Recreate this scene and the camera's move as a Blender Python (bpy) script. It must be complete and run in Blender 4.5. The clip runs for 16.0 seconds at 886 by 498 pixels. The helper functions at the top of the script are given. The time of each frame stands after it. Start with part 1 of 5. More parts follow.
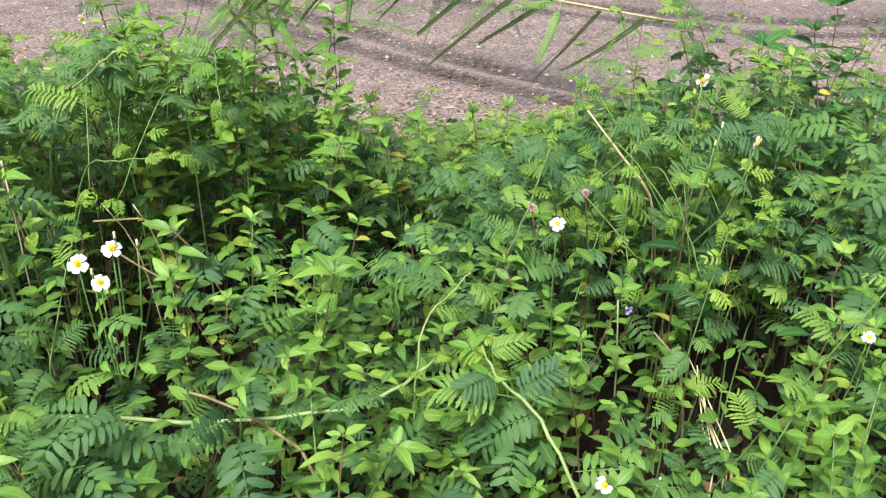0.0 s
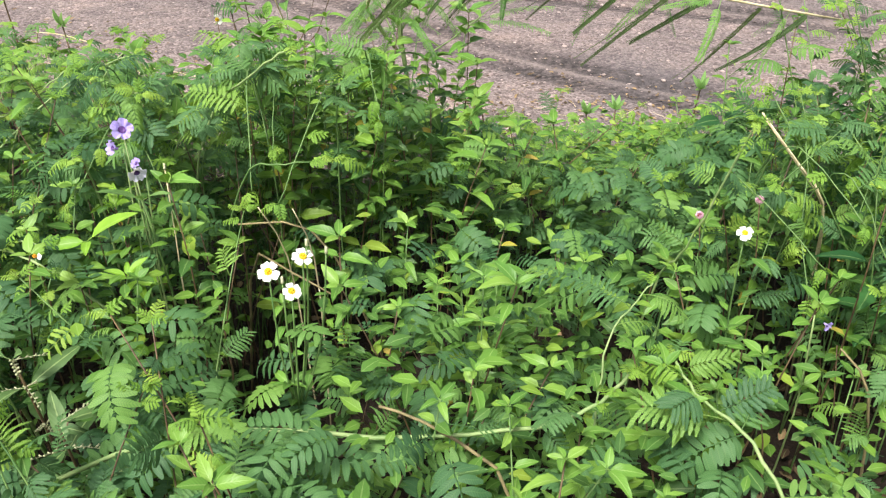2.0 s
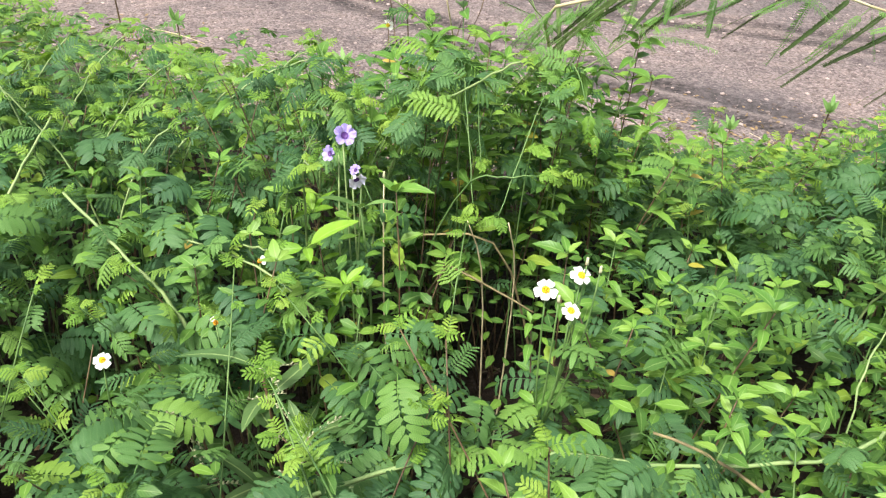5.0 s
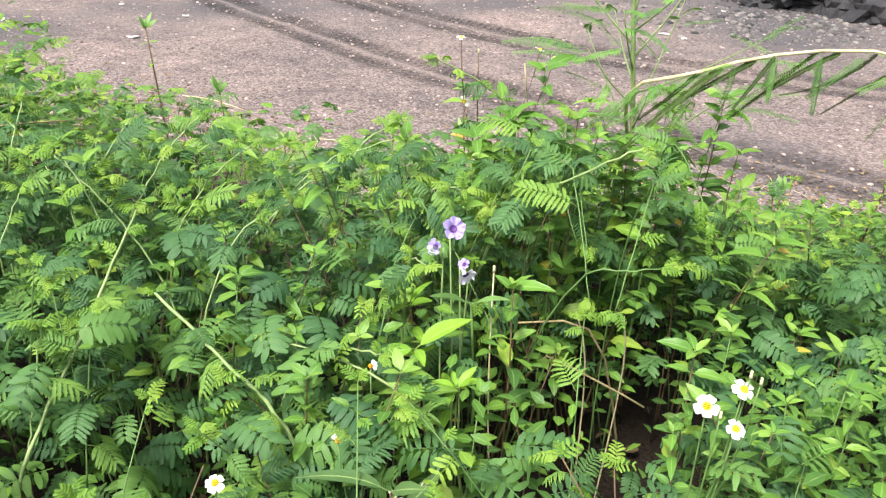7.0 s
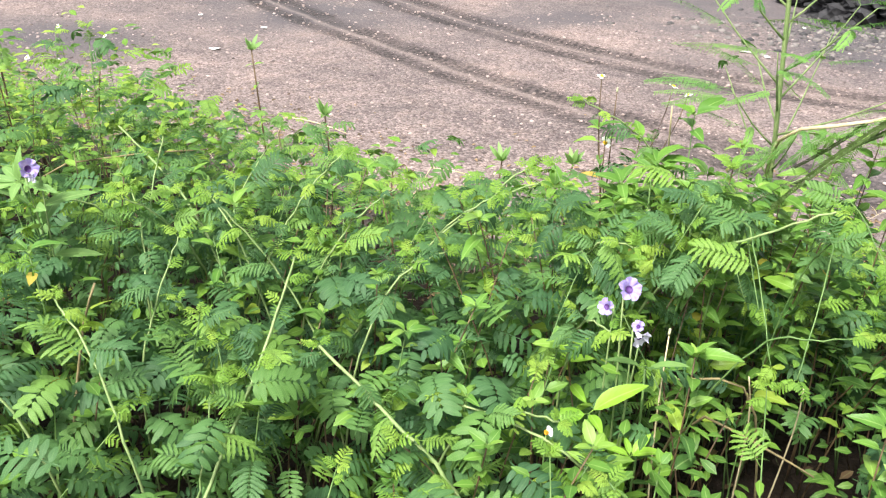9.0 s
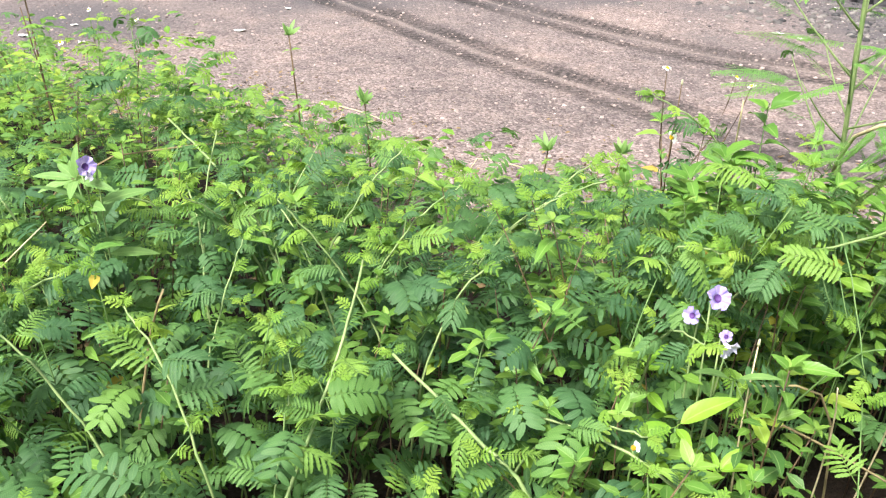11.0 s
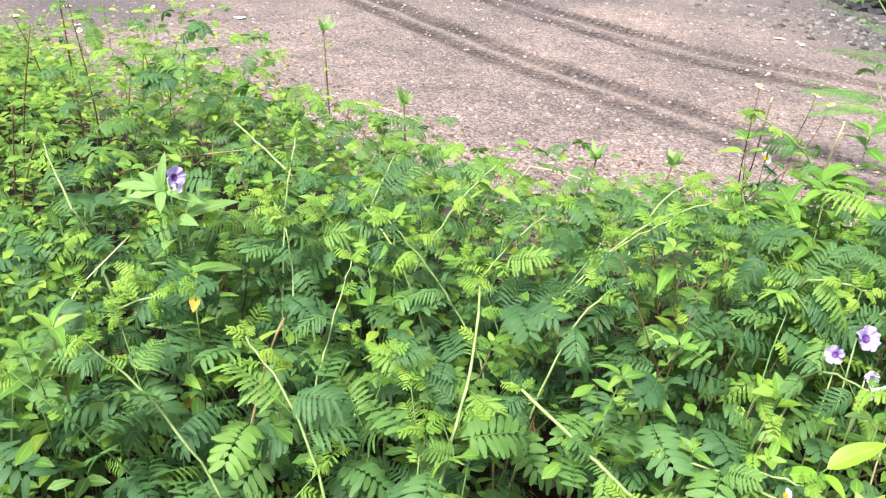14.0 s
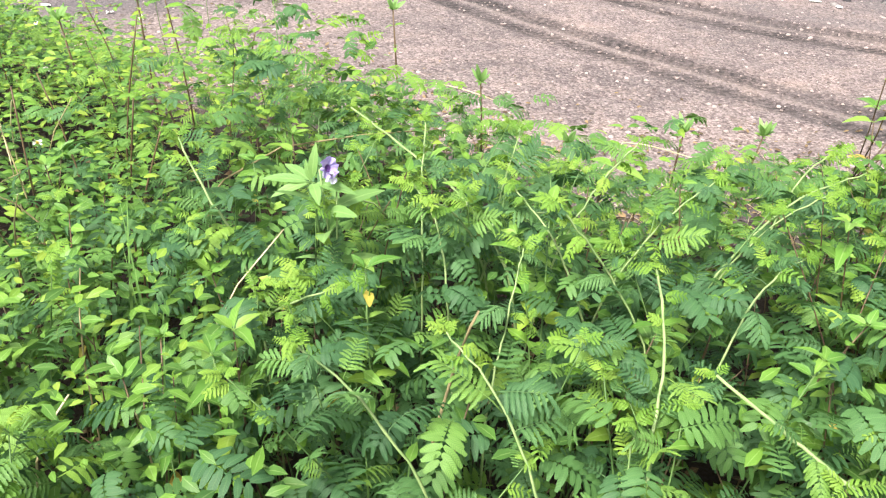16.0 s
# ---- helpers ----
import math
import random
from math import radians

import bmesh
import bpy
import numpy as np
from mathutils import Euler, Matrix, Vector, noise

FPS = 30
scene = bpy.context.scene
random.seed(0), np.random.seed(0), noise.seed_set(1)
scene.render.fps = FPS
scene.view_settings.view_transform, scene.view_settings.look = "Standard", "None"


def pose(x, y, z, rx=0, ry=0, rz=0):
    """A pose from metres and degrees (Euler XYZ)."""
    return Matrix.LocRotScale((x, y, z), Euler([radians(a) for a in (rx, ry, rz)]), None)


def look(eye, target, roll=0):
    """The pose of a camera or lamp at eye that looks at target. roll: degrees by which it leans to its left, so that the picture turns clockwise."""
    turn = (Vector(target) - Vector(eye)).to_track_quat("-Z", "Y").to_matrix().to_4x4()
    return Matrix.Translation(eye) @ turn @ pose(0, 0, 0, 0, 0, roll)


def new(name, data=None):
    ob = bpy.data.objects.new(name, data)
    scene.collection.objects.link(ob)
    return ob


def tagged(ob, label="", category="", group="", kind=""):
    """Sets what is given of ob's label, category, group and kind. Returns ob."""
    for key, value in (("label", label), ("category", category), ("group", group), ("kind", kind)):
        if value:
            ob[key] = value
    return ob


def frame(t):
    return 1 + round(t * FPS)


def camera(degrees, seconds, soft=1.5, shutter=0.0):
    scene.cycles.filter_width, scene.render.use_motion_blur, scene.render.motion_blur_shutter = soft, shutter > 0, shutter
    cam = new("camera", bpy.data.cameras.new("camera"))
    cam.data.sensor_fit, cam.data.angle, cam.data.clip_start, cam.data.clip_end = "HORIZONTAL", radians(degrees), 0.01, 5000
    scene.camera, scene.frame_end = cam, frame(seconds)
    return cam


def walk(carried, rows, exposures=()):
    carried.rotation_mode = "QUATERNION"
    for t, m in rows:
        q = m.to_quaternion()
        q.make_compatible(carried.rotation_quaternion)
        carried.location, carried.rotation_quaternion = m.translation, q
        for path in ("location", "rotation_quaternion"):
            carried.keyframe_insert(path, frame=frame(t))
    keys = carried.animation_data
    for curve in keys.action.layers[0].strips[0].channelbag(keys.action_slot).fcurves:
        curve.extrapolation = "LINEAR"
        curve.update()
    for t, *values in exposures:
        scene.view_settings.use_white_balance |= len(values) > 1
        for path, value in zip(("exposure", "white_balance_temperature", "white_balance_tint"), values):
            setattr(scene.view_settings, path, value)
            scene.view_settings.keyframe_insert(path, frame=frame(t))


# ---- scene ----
cam = camera(55.7, 16.0, soft=1.25)
PATH = [
    (0, (-0.042, 0.155, 1.421), (0.005, 1.893, 0.432), 2.2),
    (0.5, (-0.109, 0.168, 1.42), (-0.074, 1.905, 0.43), 1.4),
    (1, (-0.17, 0.179, 1.418), (-0.166, 1.914, 0.423), 1.4),
    (1.5, (-0.217, 0.195, 1.41), (-0.24, 1.936, 0.426), 1.3),
    (2, (-0.261, 0.209, 1.4), (-0.323, 1.944, 0.407), 1.0),
    (2.5, (-0.311, 0.218, 1.389), (-0.381, 1.946, 0.383), 1.4),
    (3, (-0.362, 0.227, 1.387), (-0.445, 1.952, 0.378), 1.3),
    (3.5, (-0.423, 0.235, 1.376), (-0.488, 1.957, 0.361), 2.7),
    (4, (-0.491, 0.238, 1.375), (-0.535, 1.96, 0.358), 2.6),
    (4.5, (-0.57, 0.234, 1.375), (-0.617, 1.969, 0.38), 1.6),
    (5, (-0.642, 0.223, 1.385), (-0.717, 1.967, 0.408), 3.1),
    (5.2, (-0.668, 0.231, 1.389), (-0.761, 1.985, 0.433), 2.8),
    (7.3, (-0.874, 0.327, 1.439), (-0.943, 2.134, 0.586), 2.3),
    (7.5, (-0.891, 0.329, 1.453), (-0.981, 2.146, 0.622), 1.7),
    (8, (-0.936, 0.343, 1.463), (-1.036, 2.157, 0.627), 2.7),
    (8.5, (-1.001, 0.364, 1.47), (-1.139, 2.17, 0.622), 2.1),
    (9, (-1.061, 0.38, 1.471), (-1.239, 2.167, 0.59), 2.3),
    (9.2, (-1.074, 0.392, 1.471), (-1.267, 2.174, 0.583), 1.9),
    (11.3, (-1.194, 0.438, 1.486), (-1.403, 2.195, 0.554), 2.3),
    (11.5, (-1.21, 0.444, 1.489), (-1.421, 2.2, 0.554), 2.5),
    (12, (-1.247, 0.451, 1.493), (-1.452, 2.218, 0.58), 2.0),
    (12.5, (-1.296, 0.447, 1.491), (-1.47, 2.209, 0.56), 2.8),
    (13, (-1.345, 0.461, 1.489), (-1.488, 2.223, 0.553), 3.8),
    (13.5, (-1.391, 0.481, 1.488), (-1.518, 2.241, 0.547), 4.2),
    (14, (-1.436, 0.494, 1.486), (-1.554, 2.253, 0.542), 4.7),
    (14.5, (-1.491, 0.503, 1.478), (-1.603, 2.258, 0.526), 5.5),
    (15, (-1.555, 0.505, 1.48), (-1.667, 2.248, 0.506), 5.0),
    (15.5, (-1.635, 0.513, 1.474), (-1.736, 2.244, 0.477), 3.8),
    (16, (-1.706, 0.51, 1.468), (-1.827, 2.241, 0.473), 2.7),
]
walk(cam, [(t, look(eye, target, roll)) for t, eye, target, roll in PATH],
     [(0, 0.97), (3, 1.0), (5, 1.06), (8, 1.22), (12, 1.37), (16, 1.41)])

# ---- light: bright overcast sky ----
SUN_ELEV, SUN_AZ = radians(55), radians(208)
world = bpy.data.worlds.new("overcast_sky")
scene.world = world
world.use_nodes = True
wt = world.node_tree
wt.nodes.clear()
sky = wt.nodes.new("ShaderNodeTexSky")
sky.sky_type, sky.sun_disc = "NISHITA", False
sky.sun_elevation, sky.sun_rotation = SUN_ELEV, SUN_AZ
sky.air_density, sky.dust_density, sky.ozone_density = 1.0, 4.0, 1.0
hsv = wt.nodes.new("ShaderNodeHueSaturation")
hsv.inputs["Saturation"].default_value = 0.35
bg = wt.nodes.new("ShaderNodeBackground")
bg.inputs["Strength"].default_value = 0.106
wo = wt.nodes.new("ShaderNodeOutputWorld")
wt.links.new(sky.outputs[0], hsv.inputs["Color"])
wt.links.new(hsv.outputs[0], bg.inputs[0])
wt.links.new(bg.outputs[0], wo.inputs[0])
sun = new("sun", bpy.data.lights.new("sun", "SUN"))
sun.data.energy, sun.data.angle, sun.data.color = 3.3, radians(14), (1.0, 0.965, 0.89)
sun_dir = Vector((math.sin(SUN_AZ) * math.cos(SUN_ELEV), math.cos(SUN_AZ) * math.cos(SUN_ELEV), math.sin(SUN_ELEV)))
sun.matrix_world = look(sun_dir * 30, (0, 0, 0))

# ---- materials ----
def material(name):
    m = bpy.data.materials.new(name)
    m.use_nodes = True
    m.node_tree.nodes.clear()
    return m, m.node_tree


def node(nt, kind, **inputs):
    n = nt.nodes.new(kind)
    for key, value in inputs.items():
        n.inputs[key.replace("_", " ")].default_value = value
    return n


def mix(nt, fac, a, b, blend="MIX"):
    n = nt.nodes.new("ShaderNodeMix")
    n.data_type, n.blend_type = "RGBA", blend
    for sock, value in ((n.inputs[0], fac), (n.inputs[6], a), (n.inputs[7], b)):
        if isinstance(value, bpy.types.NodeSocket):
            nt.links.new(value, sock)
        elif isinstance(value, tuple):
            sock.default_value = (*value, 1)
        else:
            sock.default_value = value
    return n.outputs[2]


def math_node(nt, op, a, b=0.0):
    n = nt.nodes.new("ShaderNodeMath")
    n.operation = op
    for sock, value in ((n.inputs[0], a), (n.inputs[1], b)):
        if isinstance(value, bpy.types.NodeSocket):
            nt.links.new(value, sock)
        else:
            sock.default_value = value
    return n.outputs[0]


def ramp(nt, fac, stops):
    n = nt.nodes.new("ShaderNodeValToRGB")
    els = n.color_ramp.elements
    while len(els) < len(stops):
        els.new(0.5)
    for e, (p, c) in zip(els, stops):
        e.position, e.color = p, (*c, 1)
    nt.links.new(fac, n.inputs[0])
    return n.outputs[0]


def finish(nt, colour, rough, bump=None, bump_strength=0.3, bump_dist=0.002, spec=0.5, translucent=None):
    b = node(nt, "ShaderNodeBsdfPrincipled")
    b.inputs["Specular IOR Level"].default_value = spec
    for sock, value in ((b.inputs["Base Color"], colour), (b.inputs["Roughness"], rough)):
        if isinstance(value, bpy.types.NodeSocket):
            nt.links.new(value, sock)
        else:
            sock.default_value = (*value, 1) if isinstance(value, tuple) else value
    if bump is not None:
        bn = node(nt, "ShaderNodeBump", Strength=bump_strength, Distance=bump_dist)
        nt.links.new(bump, bn.inputs["Height"])
        nt.links.new(bn.outputs[0], b.inputs["Normal"])
    shader = b.outputs[0]
    if translucent:
        tr = node(nt, "ShaderNodeBsdfTranslucent")
        nt.links.new(mix(nt, 1.0, colour, (1.2, 1.15, 0.65), "MULTIPLY"), tr.inputs[0])
        ms = nt.nodes.new("ShaderNodeMixShader")
        ms.inputs[0].default_value = translucent
        nt.links.new(shader, ms.inputs[1])
        nt.links.new(tr.outputs[0], ms.inputs[2])
        shader = ms.outputs[0]
    out = nt.nodes.new("ShaderNodeOutputMaterial")
    nt.links.new(shader, out.inputs[0])


def leaf_material(name, stops, rough=0.45, veins=22.0, vein_slant=1.6, tone="object", translucent=0.3, rib=0.25, lines=0.0):
    """A leaf: tone varied leaf by leaf, blotches, a pale midrib and side veins from the leaf's own coordinates."""
    m, nt = material(name)
    if tone == "object":
        r = nt.nodes.new("ShaderNodeObjectInfo").outputs["Random"]
    else:
        a = nt.nodes.new("ShaderNodeAttribute")
        a.attribute_name = "tone"
        r = a.outputs["Fac"]
    col = ramp(nt, r, stops)
    geo = nt.nodes.new("ShaderNodeNewGeometry")
    nz = node(nt, "ShaderNodeTexNoise", Scale=45.0, Detail=3.0)
    nt.links.new(geo.outputs["Position"], nz.inputs["Vector"])
    col = mix(nt, 0.45, col, mix(nt, nz.outputs[0], (0.55, 0.6, 0.5), (1.5, 1.4, 1.35)), "MULTIPLY")
    uv = nt.nodes.new("ShaderNodeUVMap")
    sep = nt.nodes.new("ShaderNodeSeparateXYZ")
    nt.links.new(uv.outputs[0], sep.inputs[0])
    across = math_node(nt, "ABSOLUTE", math_node(nt, "SUBTRACT", sep.outputs[0], 0.5))
    wave = math_node(nt, "SINE", math_node(nt, "MULTIPLY", math_node(nt, "SUBTRACT", sep.outputs[1], math_node(nt, "MULTIPLY", across, vein_slant / 3)), veins * 6.283))
    if lines:
        gap = math_node(nt, "POWER", math_node(nt, "ADD", math_node(nt, "MULTIPLY", wave, 0.5), 0.5), 3.0)
        col = mix(nt, math_node(nt, "MULTIPLY", gap, lines), col, (0.030, 0.072, 0.030))
    midrib = math_node(nt, "LESS_THAN", across, 0.045)
    col = mix(nt, math_node(nt, "MULTIPLY", midrib, rib), col, (0.42, 0.55, 0.22))
    height = math_node(nt, "ADD", math_node(nt, "MULTIPLY", wave, 0.14), math_node(nt, "MULTIPLY", nz.outputs[0], 0.8))
    finish(nt, col, rough, height, 0.5, 0.0012, 0.3, translucent)
    return m


def stem_material(name, a, b, rough=0.6):
    m, nt = material(name)
    geo = nt.nodes.new("ShaderNodeNewGeometry")
    nz = node(nt, "ShaderNodeTexNoise", Scale=38.0, Detail=4.0)
    nt.links.new(geo.outputs["Position"], nz.inputs["Vector"])
    f = node(nt, "ShaderNodeTexNoise", Scale=600.0, Detail=2.0)
    nt.links.new(geo.outputs["Position"], f.inputs["Vector"])
    c = ramp(nt, nz.outputs[0], [(0.3, a), (0.7, b)])
    c = mix(nt, 0.4, c, mix(nt, f.outputs[0], (0.5, 0.5, 0.5), (1.5, 1.5, 1.5)), "MULTIPLY")
    finish(nt, c, rough, f.outputs[0], 0.4, 0.001)
    return m


def petal_material(name, a, b, translucent=0.25, rough=0.55):
    m, nt = material(name)
    geo = nt.nodes.new("ShaderNodeNewGeometry")
    nz = node(nt, "ShaderNodeTexNoise", Scale=160.0, Detail=3.0)
    nt.links.new(geo.outputs["Position"], nz.inputs["Vector"])
    c = ramp(nt, nz.outputs[0], [(0.3, a), (0.7, b)])
    finish(nt, c, rough, nz.outputs[0], 0.3, 0.001, 0.3, translucent)
    return m


G_OLD = [(0.0, (0.047, 0.124, 0.052)), (0.42, (0.081, 0.188, 0.063)), (0.72, (0.130, 0.265, 0.060)), (1.0, (0.22, 0.375, 0.058))]
G_NEW = [(0.0, (0.135, 0.285, 0.036)), (0.5, (0.20, 0.365, 0.048)), (1.0, (0.29, 0.44, 0.070))]
G_BROAD = [(0.0, (0.053, 0.132, 0.032)), (0.4, (0.092, 0.205, 0.036)), (0.8, (0.158, 0.305, 0.042)), (1.0, (0.26, 0.375, 0.052))]
mat_mimosa = leaf_material("mimosa_green", G_OLD, 0.55, 11.0, 0.6, translucent=0.28, rib=0.12, lines=0.55)
mat_mimosa_new = leaf_material("mimosa_young_green", G_NEW, 0.55, 9.0, 0.6, translucent=0.38, rib=0.1, lines=0.4)
mat_broad = leaf_material("broadleaf_green", G_BROAD, 0.4, 8.0, translucent=0.22)
mat_broad_new = leaf_material("broadleaf_young_green", [(0, (0.083, 0.198, 0.034)), (0.6, (0.132, 0.272, 0.043)), (1, (0.205, 0.345, 0.062))], 0.4, 8.0, translucent=0.24)
mat_dark = leaf_material("dark_leaf_green", [(0, (0.025, 0.09, 0.03)), (1, (0.06, 0.18, 0.045))], 0.4, 8.0)
mat_lime = leaf_material("lime_leaf_green", [(0, (0.17, 0.35, 0.032)), (1, (0.23, 0.42, 0.045))], 0.45, 8.0)
mat_feather = leaf_material("feathery_leaf_green", [(0, (0.10, 0.25, 0.06)), (1, (0.19, 0.37, 0.085))], 0.5, 8.0)
mat_grey = leaf_material("greyish_leaf_green", [(0, (0.13, 0.26, 0.075)), (1, (0.22, 0.38, 0.12))], 0.5, 8.0)
mat_frond = leaf_material("olive_frond_green", [(0, (0.050, 0.090, 0.030)), (1, (0.105, 0.165, 0.050))], 0.55, 8.0, rib=0.1)
mat_dull = leaf_material("dull_leaf_green", [(0, (0.075, 0.150, 0.050)), (1, (0.125, 0.220, 0.075))], 0.5, 8.0, rib=0.5)
mat_yellowed = leaf_material("yellowed_leaf", [(0, (0.42, 0.40, 0.06)), (1, (0.5, 0.33, 0.09))], 0.5, 8.0)
mat_stuff_mimosa = leaf_material("mimosa_mass_green", G_OLD, 0.55, 11.0, 0.6, tone="attribute", rib=0.08, lines=0.4)
mat_stuff_broad = leaf_material("broadleaf_mass_green", G_BROAD, 0.45, 8.0, tone="attribute")
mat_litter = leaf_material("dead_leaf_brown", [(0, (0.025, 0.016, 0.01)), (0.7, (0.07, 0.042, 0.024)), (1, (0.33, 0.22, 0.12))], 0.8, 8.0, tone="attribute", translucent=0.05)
mat_stem = stem_material("pale_green_stem", (0.165, 0.26, 0.085), (0.29, 0.37, 0.15))
mat_stem_red = stem_material("reddish_brown_stem", (0.06, 0.032, 0.02), (0.15, 0.10, 0.045))
mat_stem_green = stem_material("mid_green_stem", (0.07, 0.155, 0.04), (0.145, 0.235, 0.065))
mat_straw = stem_material("dry_straw", (0.45, 0.36, 0.20), (0.68, 0.58, 0.38), 0.75)
mat_twig = stem_material("ochre_brown_twig", (0.13, 0.105, 0.050), (0.31, 0.25, 0.12), 0.8)
mat_white = petal_material("white_petal", (0.80, 0.80, 0.76), (0.88, 0.87, 0.84))
mat_yellow = petal_material("yellow_disc", (0.92, 0.66, 0.03), (0.95, 0.76, 0.06), 0.3)
mat_orange = petal_material("orange_disc", (0.70, 0.30, 0.02), (0.80, 0.42, 0.03), 0.1)
mat_violet = petal_material("violet_petal", (0.34, 0.26, 0.68), (0.52, 0.43, 0.82))
mat_violet_pale = petal_material("pale_violet_petal", (0.62, 0.58, 0.84), (0.74, 0.70, 0.88))
mat_throat = petal_material("dark_violet_throat", (0.06, 0.02, 0.12), (0.12, 0.05, 0.22), 0.05)
mat_pink = petal_material("pink_filament", (0.78, 0.42, 0.60), (0.86, 0.54, 0.70))
mat_spike = petal_material("dry_flower_spike", (0.30, 0.32, 0.17), (0.46, 0.46, 0.30), 0.1)
mat_bud = petal_material("pale_seed_head", (0.55, 0.55, 0.33), (0.68, 0.66, 0.45), 0.1)


def ground_material():
    m, nt = material("earth_road")
    geo = nt.nodes.new("ShaderNodeNewGeometry")

    def tex(kind, scale, detail=4.0):
        n = node(nt, kind, Scale=scale)
        if kind == "ShaderNodeTexNoise":
            n.inputs["Detail"].default_value = detail
        nt.links.new(geo.outputs["Position"], n.inputs["Vector"])
        return n

    def attr(name):
        a = nt.nodes.new("ShaderNodeAttribute")
        a.attribute_name = name
        return a.outputs["Fac"]

    broad, mid, fine = tex("ShaderNodeTexNoise", 0.9, 6.0), tex("ShaderNodeTexNoise", 6.0, 6.0), tex("ShaderNodeTexNoise", 85.0, 5.0)
    grit = tex("ShaderNodeTexVoronoi", 62.0)
    pebble = tex("ShaderNodeTexVoronoi", 24.0)
    col = ramp(nt, broad.outputs[0], [(0.3, (0.146, 0.125, 0.124)), (0.5, (0.214, 0.178, 0.172)), (0.7, (0.288, 0.232, 0.215))])
    col = mix(nt, 0.5, col, ramp(nt, mid.outputs[0], [(0.28, (0.52, 0.49, 0.52)), (0.5, (0.97, 0.95, 0.95)), (0.72, (1.35, 1.25, 1.16))]), "MULTIPLY")
    col = mix(nt, 0.9, col, ramp(nt, fine.outputs[0], [(0.3, (0.45, 0.43, 0.42)), (0.5, (1, 1, 1)), (0.72, (1.5, 1.45, 1.4))]), "MULTIPLY")
    col = mix(nt, 0.85, col, ramp(nt, grit.outputs["Color"], [(0.1, (0.5, 0.45, 0.45)), (0.6, (1.0, 1.0, 1.0)), (0.95, (1.55, 1.5, 1.5))]), "MULTIPLY")
    speck = math_node(nt, "MULTIPLY", math_node(nt, "LESS_THAN", pebble.outputs["Distance"], 0.16), math_node(nt, "GREATER_THAN", mid.outputs[0], 0.5))
    col = mix(nt, math_node(nt, "MULTIPLY", speck, 0.4), col, (0.44, 0.37, 0.34))
    soot = math_node(nt, "MULTIPLY", attr("soot"), math_node(nt, "ADD", 0.35, math_node(nt, "MULTIPLY", mid.outputs[0], 1.1)))
    col = mix(nt, math_node(nt, "MINIMUM", soot, 0.85), col, (0.090, 0.084, 0.092))

    def band(d, centre, half, soft):
        """1 inside a strip beside the track's middle line, fading at its edges."""
        off = math_node(nt, "ABSOLUTE", math_node(nt, "SUBTRACT", d, centre))
        n = nt.nodes.new("ShaderNodeMapRange")
        n.inputs["From Min"].default_value, n.inputs["From Max"].default_value = half + soft, half - soft
        nt.links.new(off, n.inputs["Value"])
        return n.outputs[0]

    wobble = math_node(nt, "MULTIPLY", math_node(nt, "SUBTRACT", tex("ShaderNodeTexNoise", 11.0, 4.0).outputs[0], 0.5), 0.05)
    patch = node(nt, "ShaderNodeMapRange", From_Min=0.36, From_Max=0.60, To_Min=0.6, To_Max=1.0)
    nt.links.new(tex("ShaderNodeTexNoise", 1.7, 5.0).outputs[0], patch.inputs["Value"])
    crumbs = node(nt, "ShaderNodeMapRange", From_Min=0.33, From_Max=0.58, To_Min=0.5, To_Max=1.0)
    nt.links.new(tex("ShaderNodeTexNoise", 28.0, 6.0).outputs[0], crumbs.inputs["Value"])
    along = attr("along")
    for name, wide, dark in (("track_near", 0.15, 1.0), ("track_far", 0.19, 1.05)):
        d = math_node(nt, "ADD", attr(name), wobble)
        lug = math_node(nt, "SINE", math_node(nt, "MULTIPLY", math_node(nt, "ADD", along, math_node(nt, "MULTIPLY", math_node(nt, "ABSOLUTE", d), 0.5)), 95.0))
        lug = math_node(nt, "ADD", 0.84, math_node(nt, "MULTIPLY", math_node(nt, "MULTIPLY", lug, crumbs.outputs[0]), 0.16))
        print_ = math_node(nt, "MAXIMUM", math_node(nt, "MULTIPLY", band(d, -wide, 0.085, 0.035), lug),
                           math_node(nt, "MULTIPLY", band(d, wide * 0.75, 0.105, 0.04), lug))
        print_ = math_node(nt, "MAXIMUM", print_, math_node(nt, "MULTIPLY", band(d, 0.0, wide + 0.10, 0.10), 0.4))
        print_ = math_node(nt, "MULTIPLY", math_node(nt, "MULTIPLY", print_, patch.outputs[0]), crumbs.outputs[0])
        col = mix(nt, math_node(nt, "MULTIPLY", print_, dark), col, (0.030, 0.026, 0.026))
        ridge = math_node(nt, "MULTIPLY", band(d, -0.03, 0.022, 0.014), patch.outputs[0])
        col = mix(nt, math_node(nt, "MULTIPLY", ridge, 0.4), col, (0.30, 0.245, 0.225))
    # brown humus, its colour taken near black to paint in shade under the weeds
    shaded_humus = mix(nt, fine.outputs[0], (0.007, 0.005, 0.004), (0.026, 0.017, 0.011))
    col = mix(nt, attr("shaded_soil"), col, shaded_humus)
    h = math_node(nt, "ADD", math_node(nt, "MULTIPLY", fine.outputs[0], 1.0), math_node(nt, "MULTIPLY", grit.outputs["Distance"], -0.8))
    finish(nt, col, 0.92, h, 0.7, 0.012, 0.2)
    return m


